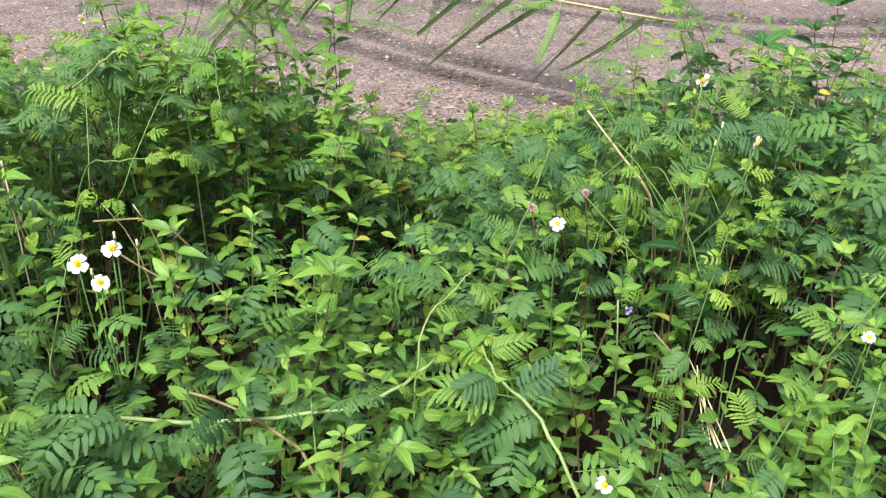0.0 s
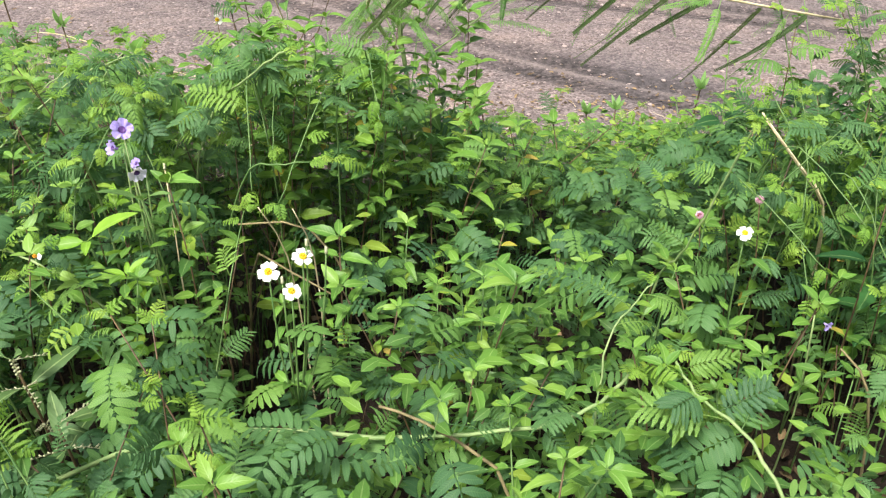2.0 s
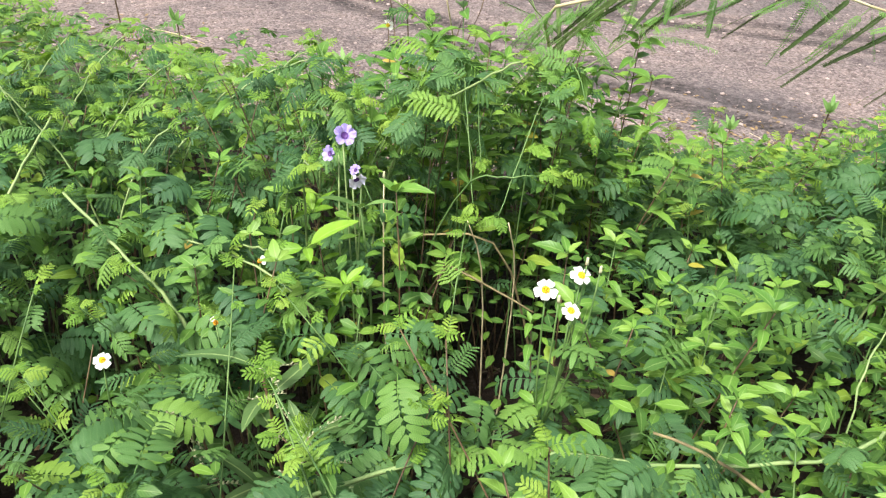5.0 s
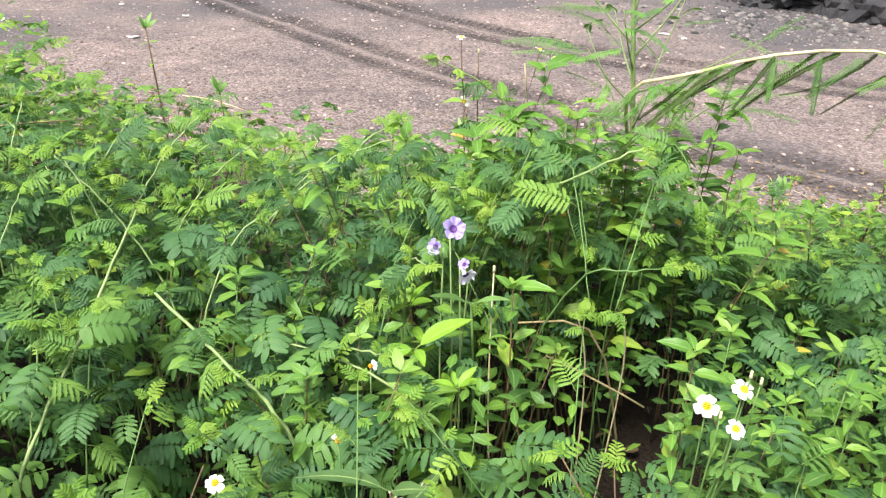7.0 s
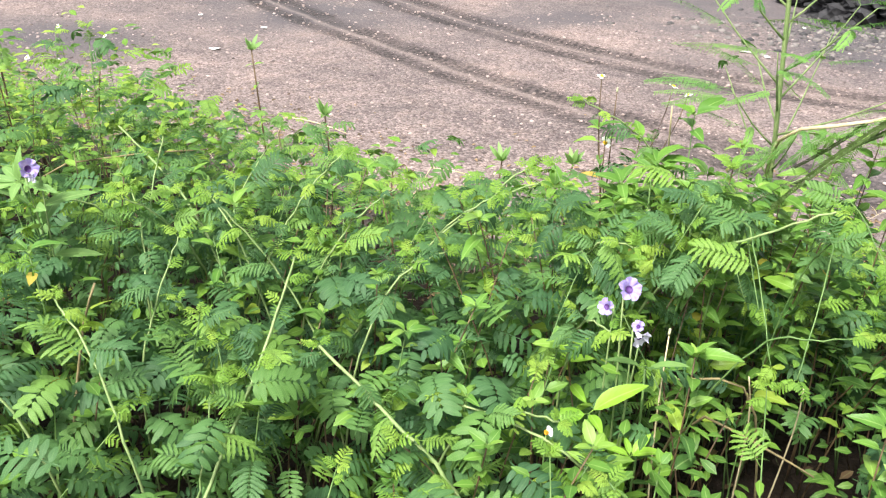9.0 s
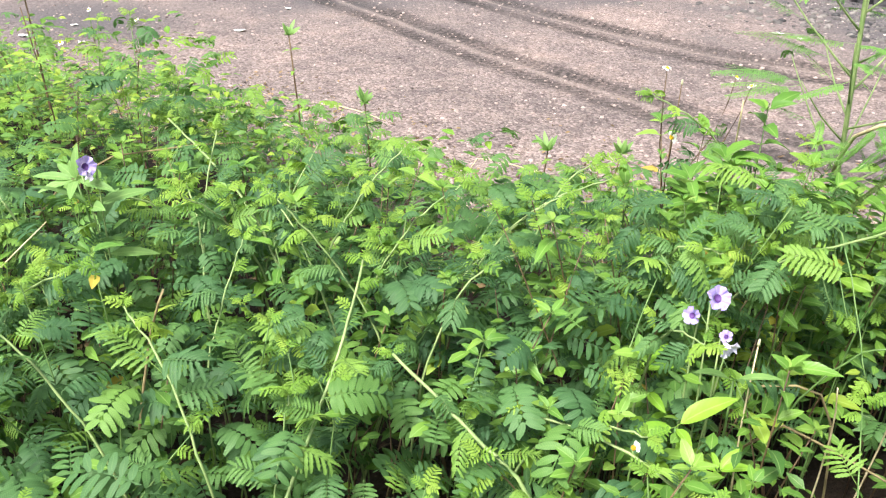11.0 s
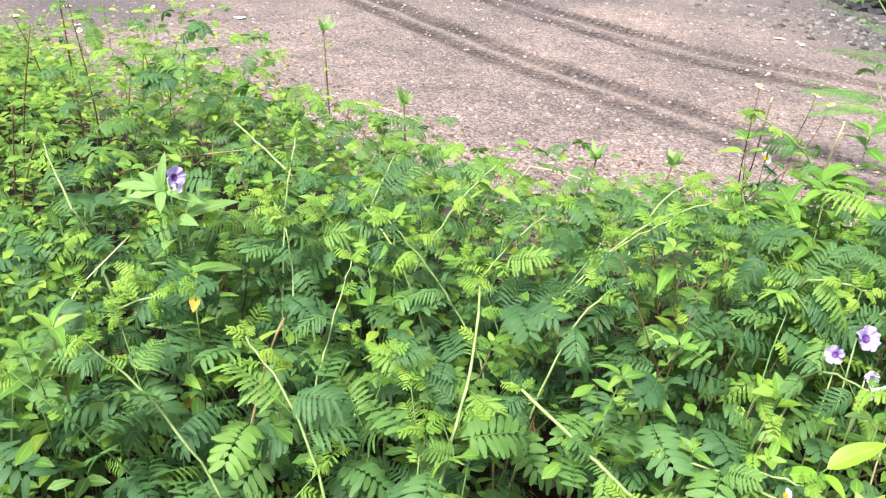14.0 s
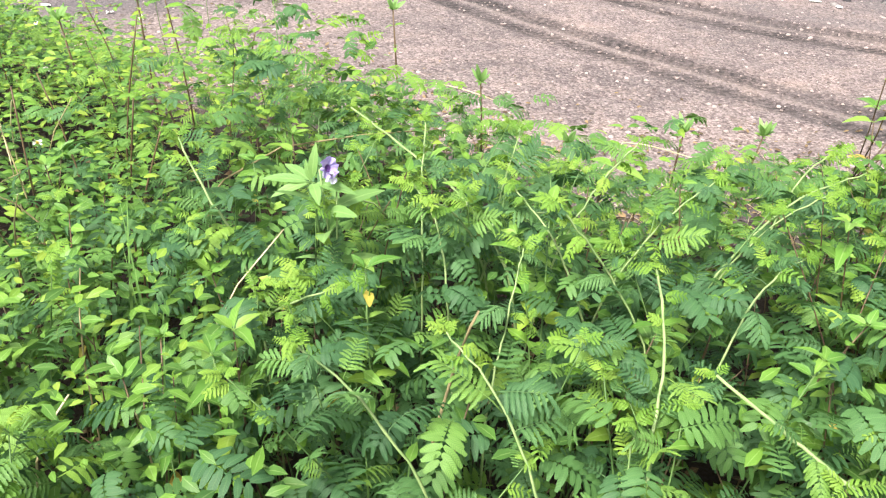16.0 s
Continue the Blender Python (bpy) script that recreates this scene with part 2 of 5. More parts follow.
def rock_material(name, a, b):
    m, nt = material(name)
    geo = nt.nodes.new("ShaderNodeNewGeometry")
    n1 = node(nt, "ShaderNodeTexNoise", Scale=14.0, Detail=8.0)
    nt.links.new(geo.outputs["Position"], n1.inputs["Vector"])
    isl = ramp(nt, geo.outputs["Random Per Island"], [(0.0, a), (1.0, b)])
    c = mix(nt, 0.7, isl, ramp(nt, n1.outputs[0], [(0.3, (0.4, 0.4, 0.4)), (0.7, (1.5, 1.5, 1.5))]), "MULTIPLY")
    finish(nt, c, 0.8, n1.outputs[0], 0.8, 0.02)
    return m


mat_ground = ground_material()
mat_rock = rock_material("blackish_rock", (0.012, 0.012, 0.014), (0.036, 0.035, 0.039))
mat_pebble = rock_material("road_pebble", (0.07, 0.052, 0.050), (0.43, 0.34, 0.31))
mat_rubble = rock_material("dark_rubble", (0.03, 0.03, 0.034), (0.20, 0.18, 0.17))
mat_paper = petal_material("white_scrap", (0.72, 0.70, 0.68), (0.85, 0.84, 0.82), 0.1)

# ---- mesh tools ----
rng = random.Random(11)


class Geo:
    """Vertices, faces, leaf coordinates and a tone a vertex, gathered into one mesh."""

    def __init__(self):
        self.v, self.f, self.uv, self.tone = [], [], [], []

    def add(self, verts, faces, uvs=None, tone=0.5):
        k = len(self.v)
        self.v.extend(verts)
        self.f.extend([tuple(i + k for i in f) for f in faces])
        self.uv.extend(uvs if uvs else [(0.5, 0.5)] * len(verts))
        self.tone.extend([tone] * len(verts))

    def tube(self, pts, r0, r1, sides=5):
        pts = [Vector(p) for p in pts]
        verts, faces = [], []
        n = len(pts)
        for i, p in enumerate(pts):
            d = (pts[min(i + 1, n - 1)] - pts[max(i - 1, 0)]).normalized()
            a = d.cross(Vector((0.31, 0.17, 0.93)))
            if a.length < 1e-3:
                a = d.cross(Vector((1, 0, 0)))
            a.normalize()
            b = d.cross(a)
            r = (r0 + (r1 - r0) * i / (n - 1)) * (1.12 if i % 3 == 1 and n > 10 else 1.0)
            for k in range(sides):
                t = 2 * math.pi * k / sides
                verts.append(p + (a * math.cos(t) + b * math.sin(t)) * r)
        for i in range(n - 1):
            for k in range(sides):
                k2 = (k + 1) % sides
                faces.append((i * sides + k, i * sides + k2, (i + 1) * sides + k2, (i + 1) * sides + k))
        faces.append(tuple((n - 1) * sides + k for k in range(sides)))
        faces.append(tuple(reversed(range(sides))))
        self.add(verts, faces)

    def blade(self, origin, along, normal, length, width, segs=5, droop=0.2, fold=0.15, profile=None, teeth=0.0, tone=0.5):
        """A leaf blade: two strips either side of a midrib, folded, drooping along its length."""
        origin, along = Vector(origin), Vector(along).normalized()
        side = along.cross(Vector(normal)).normalized()
        up = side.cross(along)
        verts, uvs, faces = [], [], []
        for i in range(segs + 1):
            s = i / segs
            w = width * 0.5 * (profile(s) if profile else math.sin(math.pi * min(1, 0.06 + s * 0.94)) ** 0.8)
            if teeth and 0 < i < segs and i % 2:
                w *= 1 - teeth
            c = origin + along * (length * s) - up * (droop * length * s * s)
            lift = up * (fold * w)
            verts += [c - side * w + lift, c, c + side * w + lift]
            uvs += [(0, s), (0.5, s), (1, s)]
        for i in range(segs):
            a = i * 3
            faces += [(a, a + 1, a + 4, a + 3), (a + 1, a + 2, a + 5, a + 4)]
        self.add(verts, faces, uvs, tone)

    def strip(self, origin, along, normal, length, width, segs=3, droop=0.2, profile=None, tone=0.5):
        """A narrow leaflet: one curved strip, its edges notched."""
        origin, along = Vector(origin), Vector(along).normalized()
        side = along.cross(Vector(normal)).normalized()
        up = side.cross(along)
        verts, uvs = [], []
        for i in range(segs + 1):
            s = i / segs
            w = width * 0.5 * (profile(s) if profile else 1.0)
            c = origin + along * (length * s) - up * (droop * length * s * s)
            verts += [c - side * w, c + side * w]
            uvs += [(0, s), (1, s)]
        self.add(verts, [(2 * i, 2 * i + 1, 2 * i + 3, 2 * i + 2) for i in range(segs)], uvs, tone)

    def mesh(self, name, mat, smooth=True):
        me = bpy.data.meshes.new(name)
        me.from_pydata([tuple(v) for v in self.v], [], self.f)
        layer = me.uv_layers.new(name="UVMap")
        idx = np.empty(len(me.loops), dtype=np.int32)
        me.loops.foreach_get("vertex_index", idx)
        layer.data.foreach_set("uv", np.array(self.uv, dtype=np.float32)[idx].ravel())
        me.attributes.new("tone", "FLOAT", "POINT").data.foreach_set("value", np.array(self.tone, dtype=np.float32))
        me.polygons.foreach_set("use_smooth", [smooth] * len(me.polygons))
        me.materials.append(mat)
        me.update()
        return me


def part(name, data, parent, m=None, label=""):
    """ONE mesh object under a thing or a part."""
    ob = new(name, data)
    ob.parent = parent
    if m is not None:
        ob.matrix_basis = m
    return tagged(ob, label)


def thing(name, place, label, category, group="", kind=""):
    ob = new(name)
    ob.location = place
    ob.empty_display_size = 0.02
    return tagged(ob, label, category, group, kind)


def aim(place, along, up=(0, 0, 1), size=1.0, roll=0.0):
    """A pose at place whose y axis runs along, its z axis as near to up as may be."""
    y = Vector(along).normalized()
    x = y.cross(Vector(up))
    if x.length < 1e-4:
        x = Vector((1, 0, 0))
    x.normalize()
    z = x.cross(y)
    m = Matrix((x, y, z)).transposed().to_4x4()
    return Matrix.Translation(place) @ m @ Matrix.Rotation(roll, 4, "Y") @ Matrix.Scale(size, 4)


def smooth_line(pts, n=9):
    """Points along a smooth curve through pts."""
    pts = [Vector(p) for p in pts]
    out, m = [], len(pts) - 1
    for i in range(n):
        t = i / (n - 1) * m
        k = min(int(t), m - 1)
        u = t - k
        p0, p1, p2, p3 = pts[max(k - 1, 0)], pts[k], pts[k + 1], pts[min(k + 2, m)]
        out.append(0.5 * ((2 * p1) + (p2 - p0) * u + (2 * p0 - 5 * p1 + 4 * p2 - p3) * u * u + (3 * p1 - p0 - 3 * p2 + p3) * u ** 3))
    return out


# ---- leaf shapes ----
def oblong(s):
    return min(1.0, 0.45 + s * 4) * (1.0 if s < 0.8 else math.sqrt(max(0.0, 1 - ((s - 0.8) / 0.22) ** 2)))


def ovate(s):
    return max(0.02, math.sin(math.pi * s ** 0.80) ** 0.78)


def lance(s):
    return max(0.03, math.sin(math.pi * s ** 0.85) ** 0.75)


def mimosa_leaf(seed, pairs, length, pinna, width, droop, low=False, spread=1.0, cup=0.25, taper=0.0, stalk=0.22):
    """A feathery leaf: a thin rachis with close-set pairs of narrow scalloped pinnae."""
    r, g = random.Random(seed), Geo()
    petiole = length * stalk
    bend = r.uniform(-0.15, 0.15)

    def rachis(s):
        return Vector((bend * length * s * s, petiole + length * s, -droop * length * s * s + 0.1 * length * s))

    if not low:
        g.tube([(0, 0, -0.004), (0, petiole * 0.5, 0.0)] + [rachis(s) for s in (0, 0.33, 0.66, 1)], 0.0011, 0.0005, 3)
    else:
        g.strip((0, 0, 0), (0, 1, 0.05), (0, 0, 1), length + petiole, 0.0016, 2, droop * 0.7)
    for i in range(pairs):
        s = i / (pairs - 1)
        p = rachis(s * 0.97)
        size = (0.72 + 0.28 * math.sin(math.pi * (0.18 + 0.72 * s))) * (0.9 if i else 0.75) * (1 - taper * s)
        open_angle = radians(78 - 38 * s ** 1.6)
        slope = (rachis(min(1, s + 0.05)) - rachis(max(0, s - 0.05))).normalized()
        for side in (-1, 1):
            a = open_angle * spread * r.uniform(0.92, 1.08)
            d = slope * math.cos(a) + Vector((side * math.sin(a), 0, 0)) + Vector((0, 0, cup * r.uniform(0.4, 1.2)))
            n = slope.cross(Vector((1, 0, 0))) * -1
            start, face = p + Vector((side * 0.001, 0, 0)), n + Vector((-side * 0.25 + r.uniform(-0.2, 0.2), 0.15, 0))
            long, wide, sag = pinna * size * r.uniform(0.86, 1.06), width * r.uniform(0.85, 1.12), r.uniform(0.15, 0.9)
            if low:
                g.strip(start, d, face, long, wide, 3, sag, oblong)
            else:
                g.blade(start, d, face, long, wide, 8 if pinna > 0.025 else 5, sag, 0.3, oblong, 0.36 if pinna > 0.025 else 0.2)
    return g


def broad_leaf(seed, length, width, profile=ovate, segs=7, droop=0.35, fold=0.22, teeth=0.1):
    r, g = random.Random(seed), Geo()
    if segs > 3:
        g.tube([(0, 0, 0), (0, length * 0.12, 0.001)], 0.0011, 0.0009, 3)
    g.blade((0, length * 0.1, 0), (r.uniform(-0.1, 0.1), 1, 0.12), (0, 0, 1), length, width, segs, droop, fold, profile, teeth)
    return g


MIMOSA = [mimosa_leaf(i, 7 + i % 5, 0.042 + 0.008 * (i % 5), 0.028 + 0.004 * (i % 3), 0.0069, 0.1 + 0.2 * (i % 4), False, 1.0 - 0.08 * (i % 4), 0.3 - 0.18 * (i % 4), 0.0, (0.22, 0.4, 0.55)[i % 3]).mesh("mimosa_leaf", mat_mimosa) for i in range(14)]
MIMOSA_NEW = [mimosa_leaf(40 + i, 5 + i % 4, 0.030 + 0.004 * (i % 4), 0.019 + 0.002 * (i % 3), 0.0062, 0.2 + 0.22 * (i % 5), False, 0.75 + 0.05 * (i % 3), 0.4 - 0.2 * (i % 4), 0.15, 0.3).mesh("young_mimosa_leaf", mat_mimosa_new) for i in range(7)]
BROAD = [broad_leaf(60 + i, 0.038 + 0.006 * (i % 3), 0.0195 + 0.002 * (i % 4), ovate, droop=0.2 + 0.16 * (i % 4), fold=0.35, teeth=0.14).mesh("broad_leaf", mat_broad) for i in range(7)]
BROAD_NEW = [broad_leaf(80 + i, 0.034 + 0.004 * i, 0.0165 + 0.001 * i, ovate, droop=0.12 + 0.17 * i, fold=0.45, teeth=0.12).mesh("young_broad_leaf", mat_broad_new) for i in range(4)]
ROUND = [broad_leaf(90 + i, 0.034 + 0.004 * i, 0.021 + 0.002 * i, ovate, droop=0.25).mesh("small_oval_leaf", mat_broad) for i in range(4)]
ROUND_NEW = [broad_leaf(95 + i, 0.030 + 0.003 * i, 0.018, ovate, droop=0.2).mesh("small_young_oval_leaf", mat_broad_new) for i in range(3)]
DARK = [broad_leaf(100 + i, 0.075 + 0.008 * i, 0.042, ovate, droop=0.4).mesh("dark_broad_leaf", mat_dark) for i in range(4)]
LIME = [broad_leaf(110 + i, 0.095, 0.034, lance, droop=0.3, fold=0.4, teeth=0.0).mesh("lime_leaf", mat_lime) for i in range(3)]
GREY = [broad_leaf(120 + i, 0.085 + 0.01 * i, 0.028, lance, droop=0.3, teeth=0.05).mesh("greyish_leaf", mat_grey) for i in range(3)]
YELLOWED = [broad_leaf(130 + i, 0.035, 0.02, ovate, droop=0.4).mesh("yellowed_leaf", mat_yellowed) for i in range(2)]

# ---- lie of the land ----
TRACK_A, TRACK_B = (5.65, -0.9, 0.07), (7.35, -0.85, 0.12)


def verge_edge(x):
    """How far the weeds reach towards the road."""
    left = max(0.0, -1.5 - x)
    bay = max(0.0, min(1.0, (x + 0.55) / 0.7))
    return 3.38 + 0.52 * left + 0.12 * math.sin(2.3 * x + 0.4) + 0.07 * math.sin(6.1 * x) - 0.13 * bay * bay * (3 - 2 * bay) + 0.10 * max(0.0, x - 0.9)


def hill(x, y, cx, cy, r):
    return math.exp(-((x - cx) ** 2 + (y - cy) ** 2) / (r * r))


def canopy(x, y):
    """Height of the weeds' tops."""
    h = 0.72 + 0.17 * hill(x, y, -0.82, 1.98, 0.36) + 0.22 * hill(x, y, 0.75, 1.95, 0.42) - 0.16 * hill(x, y, -0.2, 1.75, 0.3) - 0.26 * hill(x, y, 0.05, 2.45, 0.42)
    h += -0.10 * hill(x, y, 0.0, 1.1, 0.3) - 0.12 * hill(x, y, -1.15, 1.15, 0.2) + 0.05 * hill(x, y, -1.8, 1.7, 0.6) - 0.12 * hill(x, y, 0.45, 1.2, 0.3)
    h += 0.12 * hill(x, y, -0.45, 2.15, 0.22) + 0.20 * hill(x, y, -2.35, 2.5, 0.36) + 0.06 * hill(x, y, -3.3, 2.9, 0.5)
    e = max(0.0, min(1.0, (verge_edge(x) - y) / 1.15))
    low = 0.44 - 0.16 * max(0.0, min(1.0, (x + 0.5) / 0.6))
    return h * (low + (1 - low) * e * e * (3 - 2 * e)) - 0.08 * max(0.0, min(1.0, (-2.6 - x) / 1.0)) * (1.0 if y < 3 else 0.4)


# gaps in the leaf cover
POCKETS = [(-0.62, 1.68, 0.20), (0.38, 1.45, 0.15), (0.60, 1.38, 0.15), (-1.34, 1.22, 0.15), (0.32, 1.12, 0.08), (-0.14, 1.98, 0.15), (-0.93, 1.13, 0.10), (-0.80, 1.06, 0.07), (-0.40, 1.80, 0.10), (-0.66, 1.30, 0.08), (-1.62, 1.30, 0.07)]


def pocket(x, y):
    return any((x - a) ** 2 + (y - b) ** 2 < r * r for a, b, r in POCKETS)


def road_height(x, y):
    z = 0.02 * noise.noise((x * 0.7, y * 0.7, 0.0)) + 0.008 * noise.noise((x * 4, y * 4, 3.0))
    return z


def build_ground():
    def axis(lo, hi, step, far):
        c = [lo + i * step for i in range(int((hi - lo) / step) + 1)]
        d, a, b = step, c[0], c[-1]
        left, right = [], []
        while b < far:
            d *= 1.35
            a, b = a - d, b + d
            left.insert(0, a)
            right.append(b)
        return left + c + right

    xs, ys = axis(-5.0, 3.2, 0.032, 1500), axis(3.3, 9.6, 0.032, 1500)
    nx, ny = len(xs), len(ys)
    verts, soot, shaded_soil, along = [], [], [], []
    track = ([], [])
    for y in ys:
        for x in xs:
            near = -9 < x < 7 and -4 < y < 16
            z = road_height(x, y) if near else 0.0
            u = x + 1
            for (c0, c1, c2), wide, store in ((TRACK_A, 0.15, track[0]), (TRACK_B, 0.19, track[1])):
                slope = c1 + 2 * c2 * u
                d = (y - (c0 + c1 * u + c2 * u * u)) / math.sqrt(1 + slope * slope) if near and y > 2.6 else 2.0
                if abs(d) < 0.6:
                    d += 0.03 * noise.noise((x * 1.3, y * 1.3, 9.0))
                    z -= 0.006 * (math.exp(-((d + wide) / 0.075) ** 4) + math.exp(-((d - wide * 0.75) / 0.09) ** 4))
                    z += 0.003 * (math.exp(-((d + 0.03) / 0.04) ** 2) + math.exp(-((abs(d) - wide - 0.14) / 0.06) ** 2))
                store.append(max(-2.0, min(2.0, d)))
            along.append((x - y) * 0.72)
            s = 0.0
            if near:
                n = noise.noise((x * 0.8, y * 0.8, 7.0)) + 0.5 * noise.noise((x * 2.6, y * 2.6, 1.0))
                s = max(0.0, min(1.0, (y - 7.6 + 0.35 * x + 1.5 * n) / 1.8)) * 0.8
                s = max(s, 1.9 * hill(x, y, 1.75, 7.9, 0.8) * (0.8 + n), 1.7 * hill(x, y, 2.4, 9.6, 1.5) * (0.7 + n))
                s = max(s, 0.85 * hill(x, y, -0.9, 8.3, 1.0) * (0.7 + n), 1.1 * hill(x, y, -3.1, 8.3, 1.5) * (0.75 + n), 0.65 * math.exp(-((track[1][-1] - 0.42) / 0.32) ** 2) * (0.45 + n))
                s = max(s, 0.9 * hill(x, y, -4.9, 6.3, 0.9) * (0.8 + n))
                s = max(s, 0.8 * hill(x, y, 0.75, 4.45, 0.45) * (0.7 + n))
            soot.append(max(0.0, min(1.0, s)))
            # mask of humus with painted shade: full under the weeds, fading past their edge
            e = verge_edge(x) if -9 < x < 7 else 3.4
            shaded_soil.append(max(0.0, min(1.0, (e + 0.35 + 0.25 * noise.noise((x * 2, y * 2, 5.0)) - y) / 0.6)) if y > -40 else 1.0)
            verts.append((x, y, z))
    faces = [(j * nx + i, j * nx + i + 1, (j + 1) * nx + i + 1, (j + 1) * nx + i) for j in range(ny - 1) for i in range(nx - 1)]
    me = bpy.data.meshes.new("ground")
    me.from_pydata(verts, [], faces)
    for name, values in (("track_near", track[0]), ("track_far", track[1]), ("along", along), ("soot", soot), ("shaded_soil", shaded_soil)):
        me.attributes.new(name, "FLOAT", "POINT").data.foreach_set("value", np.array(values, dtype=np.float32))
    me.polygons.foreach_set("use_smooth", [True] * len(me.polygons))
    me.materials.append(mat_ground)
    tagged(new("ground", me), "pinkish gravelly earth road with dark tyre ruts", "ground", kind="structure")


build_ground()

# ---- plants ----
# flower heads, round which no other leaf grows
HEADS = [(-0.541, 1.202, 0.785), (-0.494, 1.217, 0.803), (-0.506, 1.184, 0.766), (0.188, 1.431, 0.751), (0.433, 1.553, 0.974), (0.50, 1.43, 0.91), (0.71, 1.30, 0.62), (0.22, 1.01, 0.56),
         (-1.187, 1.205, 0.60), (-0.996, 1.406, 0.673), (-0.878, 1.566, 0.845), (-0.915, 1.58, 0.80), (-0.852, 1.54, 0.765), (-1.985, 1.765, 0.885), (0.268, 1.612, 0.724), (0.17, 1.63, 0.68), (-0.81, 1.56, 0.775), (0.28, 1.70, 0.85), (0.32, 1.69, 0.80), (0.36, 1.68, 0.76)]
FREE = [Vector((x, y - 0.07 * k, z + 0.045 * k)) for x, y, z in HEADS for k in range(4)]


DEEP = [(-0.60, 1.44, 0.08), (-0.61, 1.56, 0.10), (-0.63, 1.68, 0.09), (0.37, 1.45, 0.10), (-0.14, 1.98, 0.10), (-0.40, 1.80, 0.07), (-1.34, 1.24, 0.08), (0.33, 1.39, 0.07), (0.20, 1.21, 0.07)]


def crowded(p, d, reach=0.045):
    q = p + d.normalized() * reach
    if q.z > 0.22 and any((q.x - a) ** 2 + (q.y - b) ** 2 < c * c for a, b, c in DEEP):
        return True
    return any((q - f).length_squared < 0.0030 or (p - f).length_squared < 0.0016 for f in FREE)


def lateral(az, lift):
    return Vector((math.cos(az), math.sin(az), lift))


def stem_mesh(lines, base, r0, r1, mat):
    g = Geo()
    for pts in lines:
        g.tube([p - base for p in pts], r0, r1, 5)
    return g.mesh("stem", mat)


def stems(plant, lines, base, r0, r1, mat):
    for pts in lines:
        part("stem", stem_mesh([pts], base, r0, r1, mat), plant)


def mimosa_shoot(plant, base, pts, gap=0.038, first=0.35, size=1.0, young=3):
    """Leaves set alternately along one shoot, young ones crowding its tip."""
    pts = [Vector(p) for p in pts]
    length = sum((b - a).length for a, b in zip(pts, pts[1:]))
    count = max(3, int(length * (1 - first) / gap))
    az = rng.uniform(0, 6.28)
    for i in range(count):
        s = first + (1 - first) * (i + 0.5) / count
        t = s * (len(pts) - 1)
        k = min(int(t), len(pts) - 2)
        p = pts[k].lerp(pts[k + 1], t - k)
        way = (pts[k + 1] - pts[k]).normalized()
        az += 2.4 + rng.uniform(-0.5, 0.5)
        d = lateral(az, rng.uniform(-0.25, 0.65)) + way * 0.35
        if crowded(p, d):
            continue
        grown = 1.0 - 0.45 * max(0.0, (s - 0.8) / 0.2)
        m = aim(p - base, d, Vector((rng.uniform(-0.5, 0.5), rng.uniform(-0.65, 0.25), 1)), size * grown * rng.uniform(0.72, 1.25), rng.uniform(-0.5, 0.5))
        part("leaf", rng.choice(MIMOSA if s < 0.78 or rng.random() < 0.35 else MIMOSA_NEW), plant, m)
    for i in range(young):
        way = (pts[-1] - pts[-2]).normalized()
        d = way * rng.uniform(0.4, 1.0) + lateral(az + i * 2.1, 0.2) * 0.8
        part("leaf", rng.choice(MIMOSA_NEW), plant, aim(pts[-1] - base, d, (0, -0.3, 1), size * rng.uniform(0.45, 0.85)), "small yellow-green young leaf")


def rim(x, y):
    """The root of a plant that leans over a gap stands at the gap's edge."""
    p = Vector((x, y, 0.0))
    for a, b, r in POCKETS:
        d = p - Vector((a, b, 0.0))
        if d.length < r + 0.06:
            p = Vector((a, b, 0.0)) + (d.normalized() if d.length > 0.01 else Vector((0, 1, 0))) * (r + 0.06)
    return p


def mimosa_plant(x, y, h, shoots=None):
    base = rim(x, y)
    lean = Vector((x, y, 0.0)) - base
    bushy = h > 0.8 or lean.length > 0.01
    lines = []
    for k in range(shoots or rng.choice((1, 1, 2))):
        a, reach = rng.uniform(0, 6.28), rng.uniform(0.08, 0.34)
        tip = base + lean + Vector((math.cos(a) * reach, math.sin(a) * reach, h * rng.uniform(0.88, 1.1)))
        tip.y = max(tip.y, 0.74)
        mid = base + Vector((math.cos(a) * reach * 0.35 + rng.uniform(-0.06, 0.06), math.sin(a) * reach * 0.35 + rng.uniform(-0.06, 0.06), h * 0.62))
        lines.append(smooth_line([base, mid, tip], 6))
    plant = thing("mimosa_plant", base, "green mimosa weed with feathery leaves on thin stems", "weed", "mimosa weeds on the verge")
    stems(plant, lines, base, 0.0022, 0.001, rng.choice((mat_stem_green, mat_stem_red, mat_stem_green)))
    for pts in lines:
        mimosa_shoot(plant, base, pts, rng.uniform(0.040, 0.052), rng.uniform(0.3, 0.42) if bushy else rng.uniform(0.5, 0.62), 0.84)
    return plant


